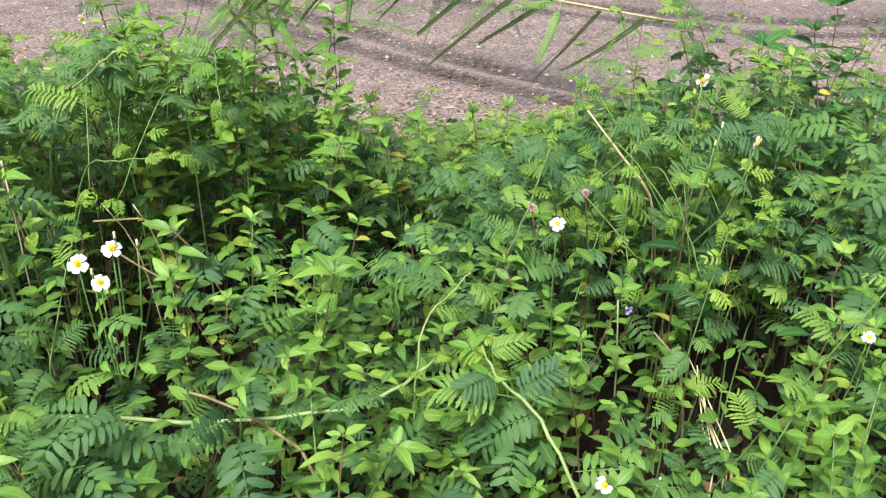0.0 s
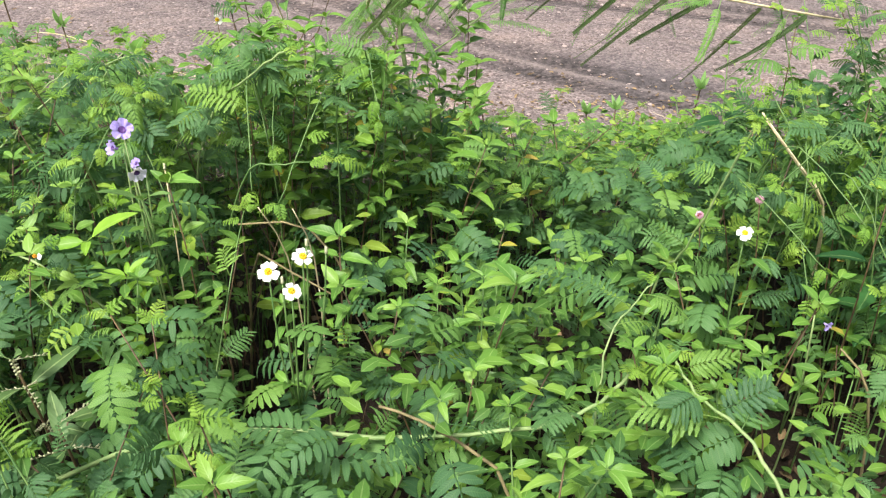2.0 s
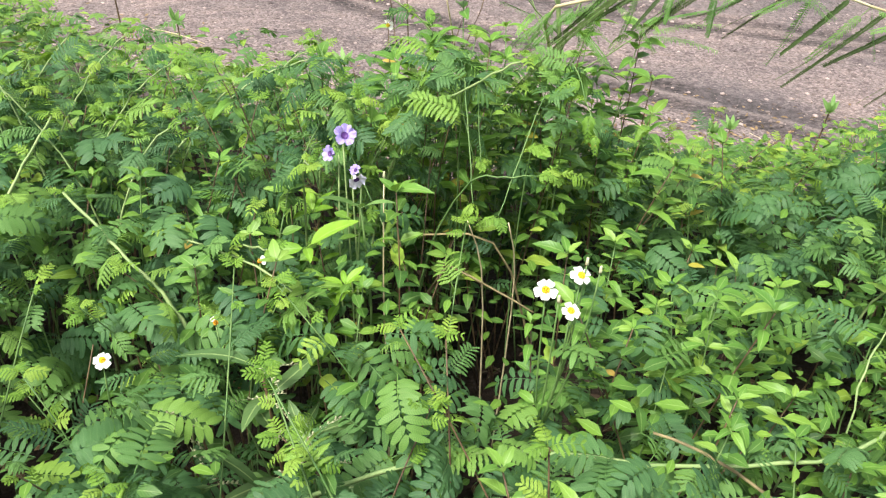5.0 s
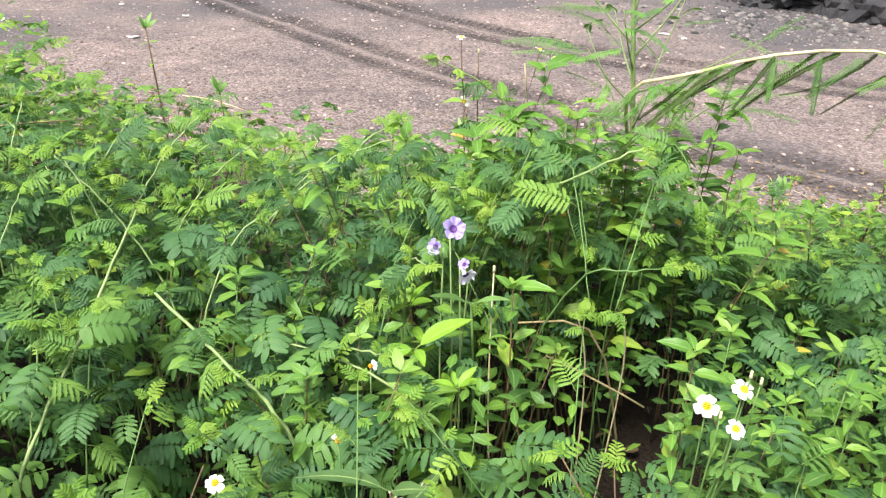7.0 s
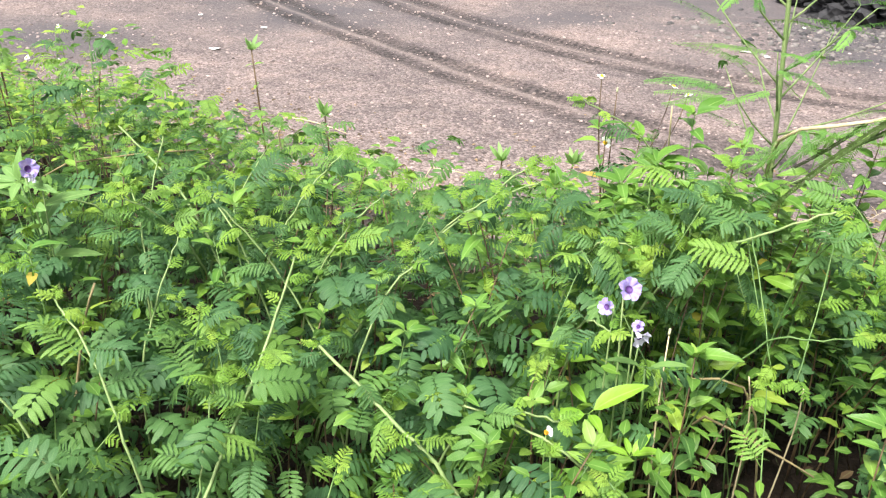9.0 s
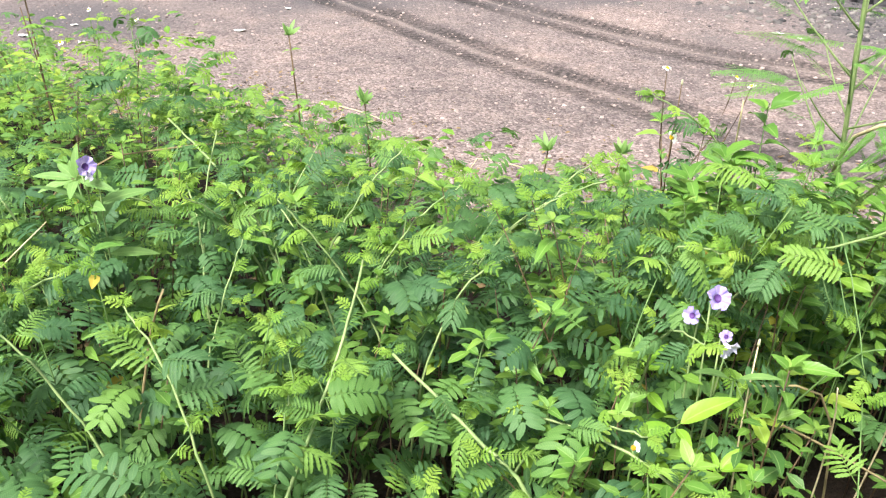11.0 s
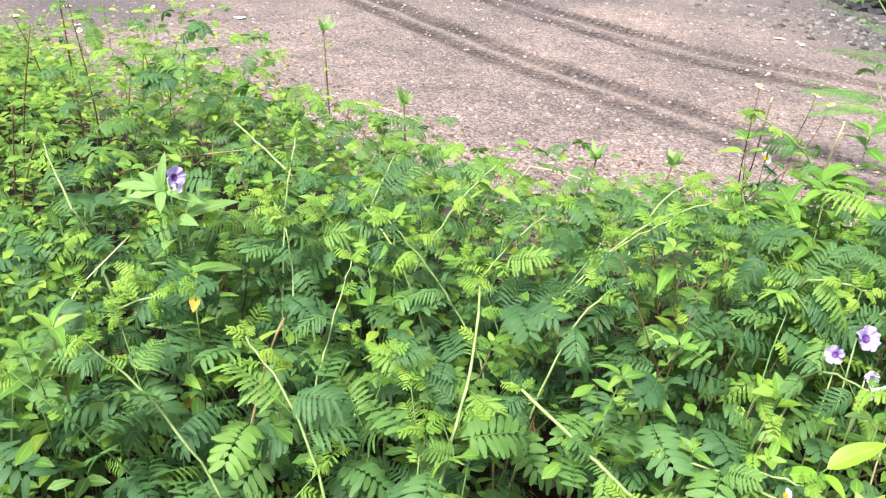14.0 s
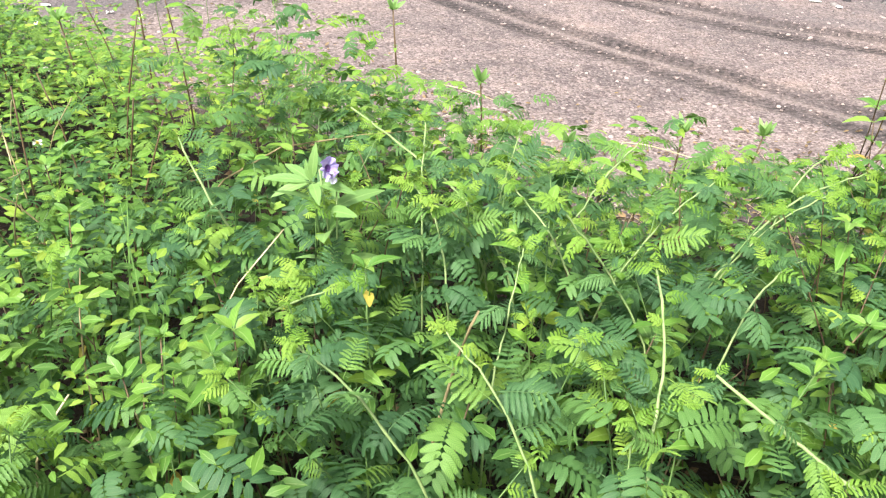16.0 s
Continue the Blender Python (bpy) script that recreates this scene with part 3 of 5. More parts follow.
def leafy_line(plant, base, pts, leaves, young, gap=0.034, first=0.35, size=1.0, label=""):
    """Opposite leaves, turned crosswise pair by pair, a whorl of bright ones at the tip."""
    pts = [Vector(p) for p in pts]
    length = sum((b - a).length for a, b in zip(pts, pts[1:]))
    count = max(2, int(length * (1 - first) / gap))
    az = rng.uniform(0, 6.28)
    for i in range(count):
        s = first + (1 - first) * (i + 0.3) / count
        t = s * (len(pts) - 1)
        k = min(int(t), len(pts) - 2)
        p = pts[k].lerp(pts[k + 1], t - k)
        az += 1.57 + rng.uniform(-0.3, 0.3)
        for side in (0, 3.14):
            d = lateral(az + side, rng.uniform(0.0, 0.55))
            if crowded(p, d, 0.03):
                continue
            m = aim(p - base, d, (rng.uniform(-0.3, 0.3), rng.uniform(-0.4, 0.1), 1), size * rng.uniform(0.75, 1.25), rng.uniform(-0.35, 0.35))
            part("leaf", rng.choice(YELLOWED if rng.random() < 0.025 else leaves if s < 0.8 else young), plant, m, label)
    for i in range(5):
        d = lateral(az + i * 1.26 + rng.uniform(-0.3, 0.3), rng.uniform(0.1, 0.95))
        part("leaf", rng.choice(young), plant, aim(pts[-1] - base, d, (rng.uniform(-0.3, 0.3), -0.2, 1), size * rng.uniform(0.5, 1.15), rng.uniform(-0.4, 0.4)), label)


def broad_plant(x, y, h, leaves=BROAD, young=BROAD_NEW, name="broadleaf_weed", label="bright green broadleaf weed with pointed opposite leaves", size=1.0, mat=None, group="broadleaf weeds on the verge"):
    base = rim(x, y)
    lean = Vector((x, y, 0.0)) - base
    bushy = h > 0.8 or lean.length > 0.01
    lines = []
    for k in range(rng.choice((1, 1, 2))):
        a, reach = rng.uniform(0, 6.28), rng.uniform(0.03, 0.17)
        tip = base + lean + Vector((math.cos(a) * reach, math.sin(a) * reach, h * rng.uniform(0.85, 1.1)))
        lines.append(smooth_line([base, base.lerp(tip, 0.5) + Vector((rng.uniform(-0.05, 0.05), rng.uniform(-0.05, 0.05), 0.02)), tip], 5))
    plant = thing(name, base, label, "weed", group)
    stems(plant, lines, base, 0.0024, 0.0012, mat or rng.choice((mat_stem_green, mat_stem_red)))
    for pts in lines:
        leafy_line(plant, base, pts, leaves, young, rng.uniform(0.048, 0.066), rng.uniform(0.32, 0.48) if bushy else rng.uniform(0.52, 0.66), size)
    return plant


def broad_share(x, y):
    """Share of broadleaf weeds among the plants."""
    s = 0.16 + 0.3 * hill(x, y, -0.1, 1.1, 0.3) + 0.75 * hill(x, y, -0.25, 1.55, 0.38) + 0.8 * hill(x, y, 0.45, 1.15, 0.4) + 0.65 * hill(x, y, -0.8, 1.5, 0.22) + 0.5 * hill(x, y, -1.45, 1.75, 0.16)
    s += 0.7 * hill(x, y, -0.75, 2.05, 0.36) + 0.5 * hill(x, y, 0.7, 2.1, 0.4) + 0.75 * hill(x, y, -2.75, 1.8, 0.55)
    return min(0.92, s)


def plant_verge():
    step = 0.176
    y = 0.82
    while y < 2.35:
        x = -2.75
        while x < 1.15:
            px, py = x + rng.uniform(-0.06, 0.06), y + rng.uniform(-0.06, 0.06)
            x += step
            if pocket(px, py) or px < -0.8 - 1.0 - 0.6 * py or px > 0.15 + 0.5 * py:
                continue
            h = canopy(px, py)
            if rng.random() < broad_share(px, py):
                if px > 0.15 and py < 1.5:
                    continue
                elif px < -2.1:
                    broad_plant(px, py, h * rng.uniform(0.8, 1.0), ROUND, ROUND_NEW, "oval_leaf_weed", "light green weed with small oval leaves", 1.0, mat_stem_red, "oval-leaf weeds on the verge")
                elif px > 0.45:
                    broad_plant(px, py, h, DARK, BROAD, "dark_leaf_shrub", "dark green shrubby weed with wide leaves", 0.7)
                else:
                    broad_plant(px, py, h * rng.uniform(0.85, 1.0), size=1.12 if py > 1.3 else 0.82)
            else:
                mimosa_plant(px, py, h)
        y += step


plant_verge()
for k in range(44):
    x, y = rng.uniform(0.12, 0.95), rng.uniform(0.88, 1.62)
    if not pocket(x, y) and x < 0.3 + 0.5 * y:
        broad_plant(x, y, canopy(x, y) * rng.uniform(0.7, 1.02), ROUND, ROUND_NEW, "oval_leaf_weed", "light green weed with small oval leaves", 0.95, None, "oval-leaf weeds on the verge")

for k in range(7):
    mimosa_plant(rng.uniform(-1.15, -0.5), rng.uniform(1.88, 2.2), rng.uniform(0.78, 0.92))
for k in range(13):
    broad_plant(rng.uniform(-0.92, -0.45), rng.uniform(1.82, 2.12), rng.uniform(0.74, 0.86), size=1.25)
for k in range(4):
    broad_plant(rng.uniform(0.66, 1.0), rng.uniform(1.95, 2.4), rng.uniform(0.85, 1.05), DARK, DARK, "dark_leaf_shrub", "dark green shrubby weed with wide leaves", 0.7)
for k in range(6):
    mimosa_plant(rng.uniform(0.62, 1.0), rng.uniform(1.85, 2.3), rng.uniform(0.85, 1.05), 2)
for k in range(7):
    mimosa_plant(rng.uniform(0.16, 0.75), rng.uniform(1.52, 1.85), rng.uniform(0.62, 0.80))
for k in range(5):
    mimosa_plant(rng.uniform(0.5, 0.85), rng.uniform(1.35, 1.7), rng.uniform(0.7, 0.86))

for k in range(16):
    x, y = rng.uniform(-2.25, -0.95), rng.uniform(1.15, 2.15)
    if not pocket(x, y):
        broad_plant(x, y, canopy(x, y) * rng.uniform(0.9, 1.02), rng.choice((BROAD, ROUND)), rng.choice((BROAD_NEW, ROUND_NEW)), size=rng.uniform(0.75, 1.0))
for k in range(9):
    x, y = rng.uniform(-2.68, -2.08), rng.uniform(2.28, 2.7)
    mimosa_plant(x, y, canopy(x, y) * rng.uniform(0.9, 1.02), 1)

# ---- undergrowth and far weeds, too many to count ----
LOW_MIMOSA = [mimosa_leaf(200 + i, 6 + i % 4, 0.058 + 0.006 * (i % 2), 0.031, 0.0095, 0.2 + 0.12 * i, True) for i in range(5)]
LOW_BROAD = [broad_leaf(220 + i, 0.036 + 0.006 * i, 0.021, ovate, 3, 0.3, 0.2, 0.0) for i in range(4)]


def scatter(geo, templates, m, tone):
    t = rng.choice(templates)
    geo.add([m @ v for v in map(Vector, t.v)], t.f, t.uv, tone)


def leaf_mass(name, label, mat, templates, count, where, size):
    g, made, tries = Geo(), 0, 0
    while made < count and tries < count * 12:
        tries += 1
        spot = where()
        if spot is None:
            continue
        p, tone = spot
        a = rng.uniform(0, 6.28)
        if crowded(p, lateral(a, 0.2)):
            continue
        scatter(g, templates, aim(p, lateral(a, rng.uniform(-0.15, 0.5)), (rng.uniform(-0.35, 0.35), rng.uniform(-0.55, 0.15), 1), size * rng.uniform(0.7, 1.2), rng.uniform(-0.35, 0.35)), tone)
        made += 1
    tagged(new(name, g.mesh(name, mat)), label, "weeds", kind="stuff")


def under_spot(low, high, broad):
    def pick():
        x, y = rng.uniform(-3.0, 1.6), rng.uniform(0.75, 2.45)
        if x < -1.9 - 0.6 * y or x > 0.25 + 0.55 * y or (pocket(x, y) and rng.random() < 0.9):
            return None
        share = broad_share(x, y)
        if rng.random() > (1.05 * share + 0.06 if broad else 1.1 - share):
            return None
        k = rng.uniform(low, high) if not pocket(x, y) else rng.uniform(0.1, 0.32)
        return Vector((x, y, canopy(x, y) * k)), max(0.0, min(1.0, rng.gauss(0.40, 0.24)))
    return pick


def far_spot(broad):
    def pick():
        x = rng.uniform(-5.2, 2.8)
        y = rng.uniform(0.5, 5.6)
        e = verge_edge(x)
        fray = 0.35 * noise.noise((x * 1.1, y * 1.1, 30.0))
        if y < 0.85 + fray or x < -4.8 + fray or x > 2.45 + fray:
            return None
        inner = -1.9 - 0.6 * y < x < 0.25 + 0.55 * y and y < 2.3
        if inner or y > e + 0.12 or rng.random() < max(0.0, (y - e + 0.35) / 0.6):
            return None
        patch = noise.noise((x * 1.6, y * 1.6, 12.0))
        leftish = max(0.0, min(1.0, (-2.2 - x) / 0.8))
        if (broad and patch < 0.05 - 0.5 * leftish) or (not broad and patch > 0.25 - 0.35 * leftish):
            return None
        h = canopy(x, y) * (1 + 0.25 * noise.noise((x * 3.1, y * 3.1, 2.0)))
        return Vector((x, y, h * rng.uniform(0.25, 1.05) ** 0.6)), max(0.0, min(1.0, rng.gauss(0.7, 0.26)))
    return pick


leaf_mass("mimosa_undergrowth", "dense green feathery mimosa leaves low among the stems", mat_stuff_mimosa, LOW_MIMOSA, 3500, under_spot(0.35, 0.98, False), 1.0)
leaf_mass("broadleaf_undergrowth", "dense green oval leaves low among the stems", mat_stuff_broad, LOW_BROAD, 8000, under_spot(0.2, 0.95, True), 0.85)
leaf_mass("mimosa_far_weeds", "mass of feathery mimosa leaves along the road's edge", mat_stuff_mimosa, LOW_MIMOSA, 4200, far_spot(False), 0.78)
leaf_mass("broadleaf_far_weeds", "mass of small green leaves along the road's edge", mat_stuff_broad, LOW_BROAD, 14000, far_spot(True), 0.8)


def bay_spot():
    x = rng.uniform(-0.6, 1.6)
    y = rng.uniform(2.25, verge_edge(x) + 0.06)
    h = canopy(x, y) * (1 + 0.25 * noise.noise((x * 3.1, y * 3.1, 2.0)))
    return Vector((x, y, max(0.03, h * rng.uniform(0.3, 1.0)))), max(0.0, min(1.0, rng.gauss(0.55, 0.28)))


leaf_mass("low_broadleaf_weeds", "low green leaves thinning out towards the road", mat_stuff_broad, LOW_BROAD, 4200, bay_spot, 0.75)
leaf_mass("low_mimosa_weeds", "low feathery leaves thinning out towards the road", mat_stuff_mimosa, LOW_MIMOSA, 500, bay_spot, 0.75)


def carpet_spot():
    x, y = rng.uniform(-5.0, -1.9), rng.uniform(1.0, 5.0)
    e = verge_edge(x)
    if y > e + 0.05 or rng.random() < (y - e + 0.3) / 0.5 or x > -1.35 - 0.5 * y:
        return None
    if noise.noise((x * 2.7, y * 2.7, 40.0)) < -0.28:
        return None
    h = canopy(x, y) * (1 + 0.22 * noise.noise((x * 3.1, y * 3.1, 2.0)))
    return Vector((x, y, h * rng.uniform(0.55, 1.02))), max(0.0, min(1.0, rng.gauss(0.56, 0.27)))


leaf_mass("small_leaf_carpet", "carpet of small yellowish green leaves beside the road", mat_stuff_broad, LOW_BROAD, 12000, carpet_spot, 0.66)


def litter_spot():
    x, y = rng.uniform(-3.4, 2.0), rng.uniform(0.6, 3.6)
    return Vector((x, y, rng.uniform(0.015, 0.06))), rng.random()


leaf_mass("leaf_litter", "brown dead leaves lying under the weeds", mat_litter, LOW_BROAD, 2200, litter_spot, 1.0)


def bare_stems():
    """Thin bare stalks standing between the leaves."""
    g = Geo()
    for i in range(560):
        x, y = rng.uniform(-4.6, 2.4), rng.uniform(0.85, 4.4)
        if y > verge_edge(x) - 0.1 or pocket(x, y):
            continue
        h = canopy(x, y) * rng.uniform(0.5, 0.95)
        dx, dy = rng.uniform(-0.26, 0.26), rng.uniform(-0.2, 0.2)
        g.tube([(x, y, 0.0), (x + dx * 0.4, y + dy * 0.4, h * 0.5), (x + dx, y + dy, h)], 0.0024, 0.0012, 3)
    tagged(new("weed_stalks", g.mesh("weed_stalks", mat_stem_red)), "thin reddish brown stalks crowded under the leaves", "stalks", kind="stuff")


bare_stems()

# ---- single stems, shoots and flowers ----
def hero_mimosa(pts, gap=0.045, first=0.1, size=0.88, mat=mat_stem, r=(0.0034, 0.0018), young=4, drop=True, n=11):
    pts = [Vector(p) for p in pts]
    if drop:
        pts.insert(0, Vector((pts[0].x + 0.06 * (pts[0].x - pts[1].x) / 0.1, pts[0].y + 0.05, 0.0)))
    base = Vector((pts[0].x, pts[0].y, 0.0))
    for p in pts[1:-1]:
        p += Vector((rng.uniform(-0.007, 0.007), rng.uniform(-0.007, 0.007), rng.uniform(-0.005, 0.005)))
    line = smooth_line(pts, 2 * n)
    for k, p in enumerate(line[1:-1]):
        p += Vector((rng.uniform(-0.002, 0.002), rng.uniform(-0.002, 0.002), 0.0013 * (-1) ** k))
    plant = thing("mimosa_plant", base, "mimosa weed with one long pale hairy stem", "weed", "mimosa weeds on the verge")
    part("stem", stem_mesh([line], base, r[0] * 0.92, r[1] * 0.85, mat), plant)
    share = (pts[1] - pts[0]).length / sum((b - a).length for a, b in zip(pts, pts[1:])) if drop else 0.0
    mimosa_shoot(plant, base, line, gap, max(first, share), size, young)
    return plant


hero_mimosa([(-0.95, 1.07, 0.40), (-0.66, 1.06, 0.60), (-0.34, 1.09, 0.585), (-0.16, 1.11, 0.60), (-0.08, 1.14, 0.62), (-0.02, 1.20, 0.63)], 0.07, r=(0.0045, 0.003))
hero_mimosa([(-0.05, 1.24, 0.40), (-0.04, 1.28, 0.62), (0.01, 1.36, 0.66), (0.04, 1.38, 0.68)], 0.09, young=1, r=(0.0022, 0.0014))
hero_mimosa([(0.20, 1.0, 0.45), (0.14, 1.08, 0.60), (0.07, 1.17, 0.62), (0.05, 1.24, 0.64)], 0.035, size=1.05, r=(0.0036, 0.0024))
hero_mimosa([(0.10, 1.62, 0.50), (0.14, 1.56, 0.65), (0.18, 1.46, 0.93)], 0.09, r=(0.003, 0.002))
hero_mimosa([(-1.52, 1.25, 0.45), (-1.48, 1.32, 0.60), (-1.46, 1.43, 0.68), (-1.45, 1.53, 0.75), (-1.45, 1.66, 0.80)], 0.06, r=(0.004, 0.0025))
hero_mimosa([(-1.08, 1.36, 0.45), (-1.15, 1.38, 0.60), (-1.22, 1.41, 0.65), (-1.28, 1.45, 0.68), (-1.37, 1.51, 0.72)], 0.055, r=(0.0042, 0.003))
hero_mimosa([(-0.86, 1.40, 0.50), (-0.95, 1.40, 0.63), (-1.06, 1.42, 0.68), (-1.16, 1.44, 0.69)], 0.06, r=(0.003, 0.002))
hero_mimosa([(-1.69, 1.52, 0.55), (-1.68, 1.58, 0.72), (-1.66, 1.66, 0.82)], 0.06, r=(0.0022, 0.0015))
hero_mimosa([(-1.66, 1.88, 0.55), (-1.75, 1.94, 0.72), (-1.91, 2.10, 0.78), (-2.04, 2.22, 0.82)], 0.09, r=(0.0036, 0.0025), young=2)
hero_mimosa([(-1.72, 2.0, 0.55), (-1.70, 2.05, 0.70), (-1.67, 2.21, 0.80)], 0.08, r=(0.0024, 0.0016))
hero_mimosa([(-1.52, 1.30, 0.45), (-1.51, 1.33, 0.60), (-1.50, 1.38, 0.72)], 0.06, r=(0.002, 0.0014))
hero_mimosa([(-2.14, 1.78, 0.55), (-2.18, 1.81, 0.70), (-2.24, 1.85, 0.79), (-2.30, 1.90, 0.86)], 0.08, r=(0.0034, 0.002))
hero_mimosa([(-2.20, 1.70, 0.50), (-2.05, 1.60, 0.70), (-1.92, 1.58, 0.78)], 0.05)
hero_mimosa([(-0.86, 1.80, 0.55), (-0.78, 1.74, 0.80), (-0.66, 1.65, 0.92), (-0.58, 1.62, 0.98)], 0.05, r=(0.003, 0.002))
hero_mimosa([(-0.74, 1.62, 0.55), (-0.66, 1.57, 0.76), (-0.59, 1.54, 0.80), (-0.50, 1.56, 0.80)], 0.03, size=1.1, mat=mat_stem_green, r=(0.0022, 0.0014))
hero_mimosa([(-1.16, 1.50, 0.50), (-1.07, 1.46, 0.66), (-0.98, 1.40, 0.70)], 0.05)
hero_mimosa([(-1.40, 1.80, 0.50), (-1.20, 1.95, 0.76), (-1.02, 2.02, 0.84)], 0.06)
hero_mimosa([(-0.62, 2.3, 0.6), (-0.78, 2.22, 0.86), (-0.95, 2.15, 0.98)], 0.05)
for k in range(9):
    x0, y0, z0 = rng.uniform(-1.05, -0.45), rng.uniform(1.80, 1.98), rng.uniform(0.78, 0.92)
    hero_mimosa([(x0, y0 + 0.05, z0 * 0.7), (x0 + rng.uniform(-0.05, 0.05), y0 - 0.08, z0), (x0 + rng.uniform(-0.12, 0.12), y0 - 0.26, z0 - rng.uniform(0.06, 0.2))], 0.04, size=0.95, mat=mat_stem_green, r=(0.0020, 0.0012), young=2)
for k in range(9):
    x0, y0, z0 = rng.uniform(0.18, 0.75), rng.uniform(1.66, 1.85), rng.uniform(0.70, 0.86)
    hero_mimosa([(x0, y0 + 0.05, z0 * 0.7), (x0 + rng.uniform(-0.05, 0.05), y0 - 0.08, z0), (x0 + rng.uniform(-0.12, 0.12), y0 - 0.24, z0 - rng.uniform(0.04, 0.16))], 0.04, size=0.95, mat=mat_stem_green, r=(0.0020, 0.0012), young=2)
for k in range(16):
    x0, y0 = rng.uniform(-2.2, -0.9), rng.uniform(1.3, 2.05)
    a = rng.uniform(0, 6.28)
    h0 = canopy(x0, y0)
    hero_mimosa([(x0, y0, h0 * 0.7), (x0 + 0.09 * math.cos(a), y0 + 0.09 * math.sin(a), h0 * 0.98), (x0 + 0.2 * math.cos(a), y0 + 0.2 * math.sin(a), h0 + rng.uniform(0.03, 0.12))], 0.05, r=(0.0028, 0.0017))


# flowers
def flower_meshes():
    petal = Geo()

    def notch(s):
        return 0.25 + 0.75 * min(1.0, s * 1.9) * (1.0 if s < 0.82 else 1 - 1.6 * (s - 0.82))
    petal.blade((0, 0.003, 0), (0, 1, 0.1), (0, 0, 1), 0.0145, 0.0150, 6, 0.15, 0.2, notch)
    disc = Geo()
    for ring in range(5):
        r = 0.0052 * math.cos(ring / 5 * 1.5)
        z = 0.004 * math.sin(ring / 5 * 1.5)
        n = max(1, int(13 - 2.6 * ring))
        for k in range(n):
            a = 6.283 * k / n + ring
            c = Vector((r * math.cos(a), r * math.sin(a), z))
            d = Vector((c.x * 0.6, c.y * 0.6, 0.006)).normalized()
            disc.tube([c - d * 0.001, c + d * 0.0022], 0.0017, 0.0009, 5)
    disc.tube([(0, 0, 0.001), (0, 0, 0.006)], 0.0024, 0.001, 6)
    calyx = Geo()
    calyx.tube([(0, 0, -0.008), (0, 0, -0.004), (0, 0, 0.0015)], 0.0016, 0.0045, 7)
    return petal.mesh("petal", mat_white), disc.mesh("disc", mat_yellow), disc.mesh("disc", mat_orange), calyx.mesh("flower", mat_stem_green)


PETAL, DISC, DISC_OLD, CALYX = flower_meshes()


def daisy(plant, place, facing, size=1.0, petals=5, old=False):
    m = aim(place, Vector(facing).cross(Vector((0.9, 0.1, 0.2))), facing, size * 0.82)
    head = part("flower", CALYX, plant, m, "small white-petalled daisy flower" if petals > 2 else "spent flower head with few petals")
    start = rng.uniform(0, 6.28)
    for k in range(petals):
        a = start + 6.283 * k / 5 + rng.uniform(-0.12, 0.12)
        part("petal", PETAL, head, Matrix.Rotation(a, 4, "Z") @ Matrix.Rotation(rng.uniform(-0.25, 0.1), 4, "X") @ Matrix.Scale(rng.uniform(0.88, 1.1), 4))
    part("disc", DISC_OLD if old else DISC, head, None, "yellow flower disc")
    return head


BUD = Geo()
BUD.tube([(0, 0, -0.004), (0, 0, 0), (0, 0, 0.004), (0, 0, 0.007)], 0.0026, 0.0018, 6)
BUD = BUD.mesh("bud", mat_bud)


def bidens(base, heads, leaves=True, buds=(), mat=mat_stem_green, first=0.4, label="tall weed with white daisy flowers and yellow discs"):
    base = Vector(base)
    plant = thing("daisy_weed", base, label, "flower", "white daisy weeds")
    lines = []
    top = heads[0][0] if heads else buds[0]
    fork = base.lerp(Vector(top), 0.62)
    for p in [h[0] for h in heads] + list(buds):
        p = Vector(p)
        q = fork.lerp(p, 0.5) + Vector(((p.x - fork.x) * 0.25, (p.y - fork.y) * 0.25, 0))
        lines.append(smooth_line([fork, q, p] if lines else [base, base.lerp(fork, 0.5) + Vector((0.01, 0.005, 0)), fork, q, p], 5 if lines else 9))
    stems(plant, lines, base, 0.0022, 0.0012, mat)
    for h in heads:
        daisy(plant, Vector(h[0]) - base, *h[1:])
    for b in buds:
        part("bud", BUD, plant, Matrix.Translation(Vector(b) - base), "pale round flower bud")
    if leaves:
        leafy_line(plant, base, lines[0][:6], BROAD, BROAD_NEW, 0.06, first, 1.0)
    return plant


CAM = (0, -0.62, 0.78)
bidens((-0.50, 1.30, 0), [((-0.541, 1.202, 0.785), (-0.1, -0.7, 0.7), 1.05), ((-0.494, 1.217, 0.803), (0.25, -0.4, 0.9), 1.0), ((-0.506, 1.184, 0.766), (0.25, -0.6, 0.8), 0.95)],
       buds=[(-0.465, 1.24, 0.80), (-0.488, 1.22, 0.823), (-0.522, 1.20, 0.772)])
bidens((0.24, 1.50, 0), [((0.188, 1.431, 0.751), CAM, 0.9)])
bidens((0.47, 1.62, 0), [((0.433, 1.553, 0.974), (0.0, -0.95, -0.1), 0.85, 4), ((0.50, 1.43, 0.91), (0.5, -0.7, -0.1), 0.8, 4)], buds=[(0.475, 1.53, 0.90), (0.465, 1.52, 0.87)])
bidens((0.72, 1.38, 0), [((0.71, 1.30, 0.62), CAM, 0.85)])
bidens((0.25, 1.06, 0), [((0.22, 1.01, 0.56), (0.1, -0.5, 0.85), 0.9, 4)], buds=[(0.30, 1.02, 0.56)])
bidens((-1.22, 1.25, 0), [((-1.187, 1.205, 0.60), CAM, 0.95)])
bidens((-0.98, 1.45, 0), [((-0.996, 1.406, 0.673), (0.1, -0.7, 0.7), 0.7, 2, True)], False)
bidens((-0.86, 1.20, 0), [((-1.02, 1.24, 0.66), (0.3, -0.7, 0.6), 0.75, 1, True)], False)
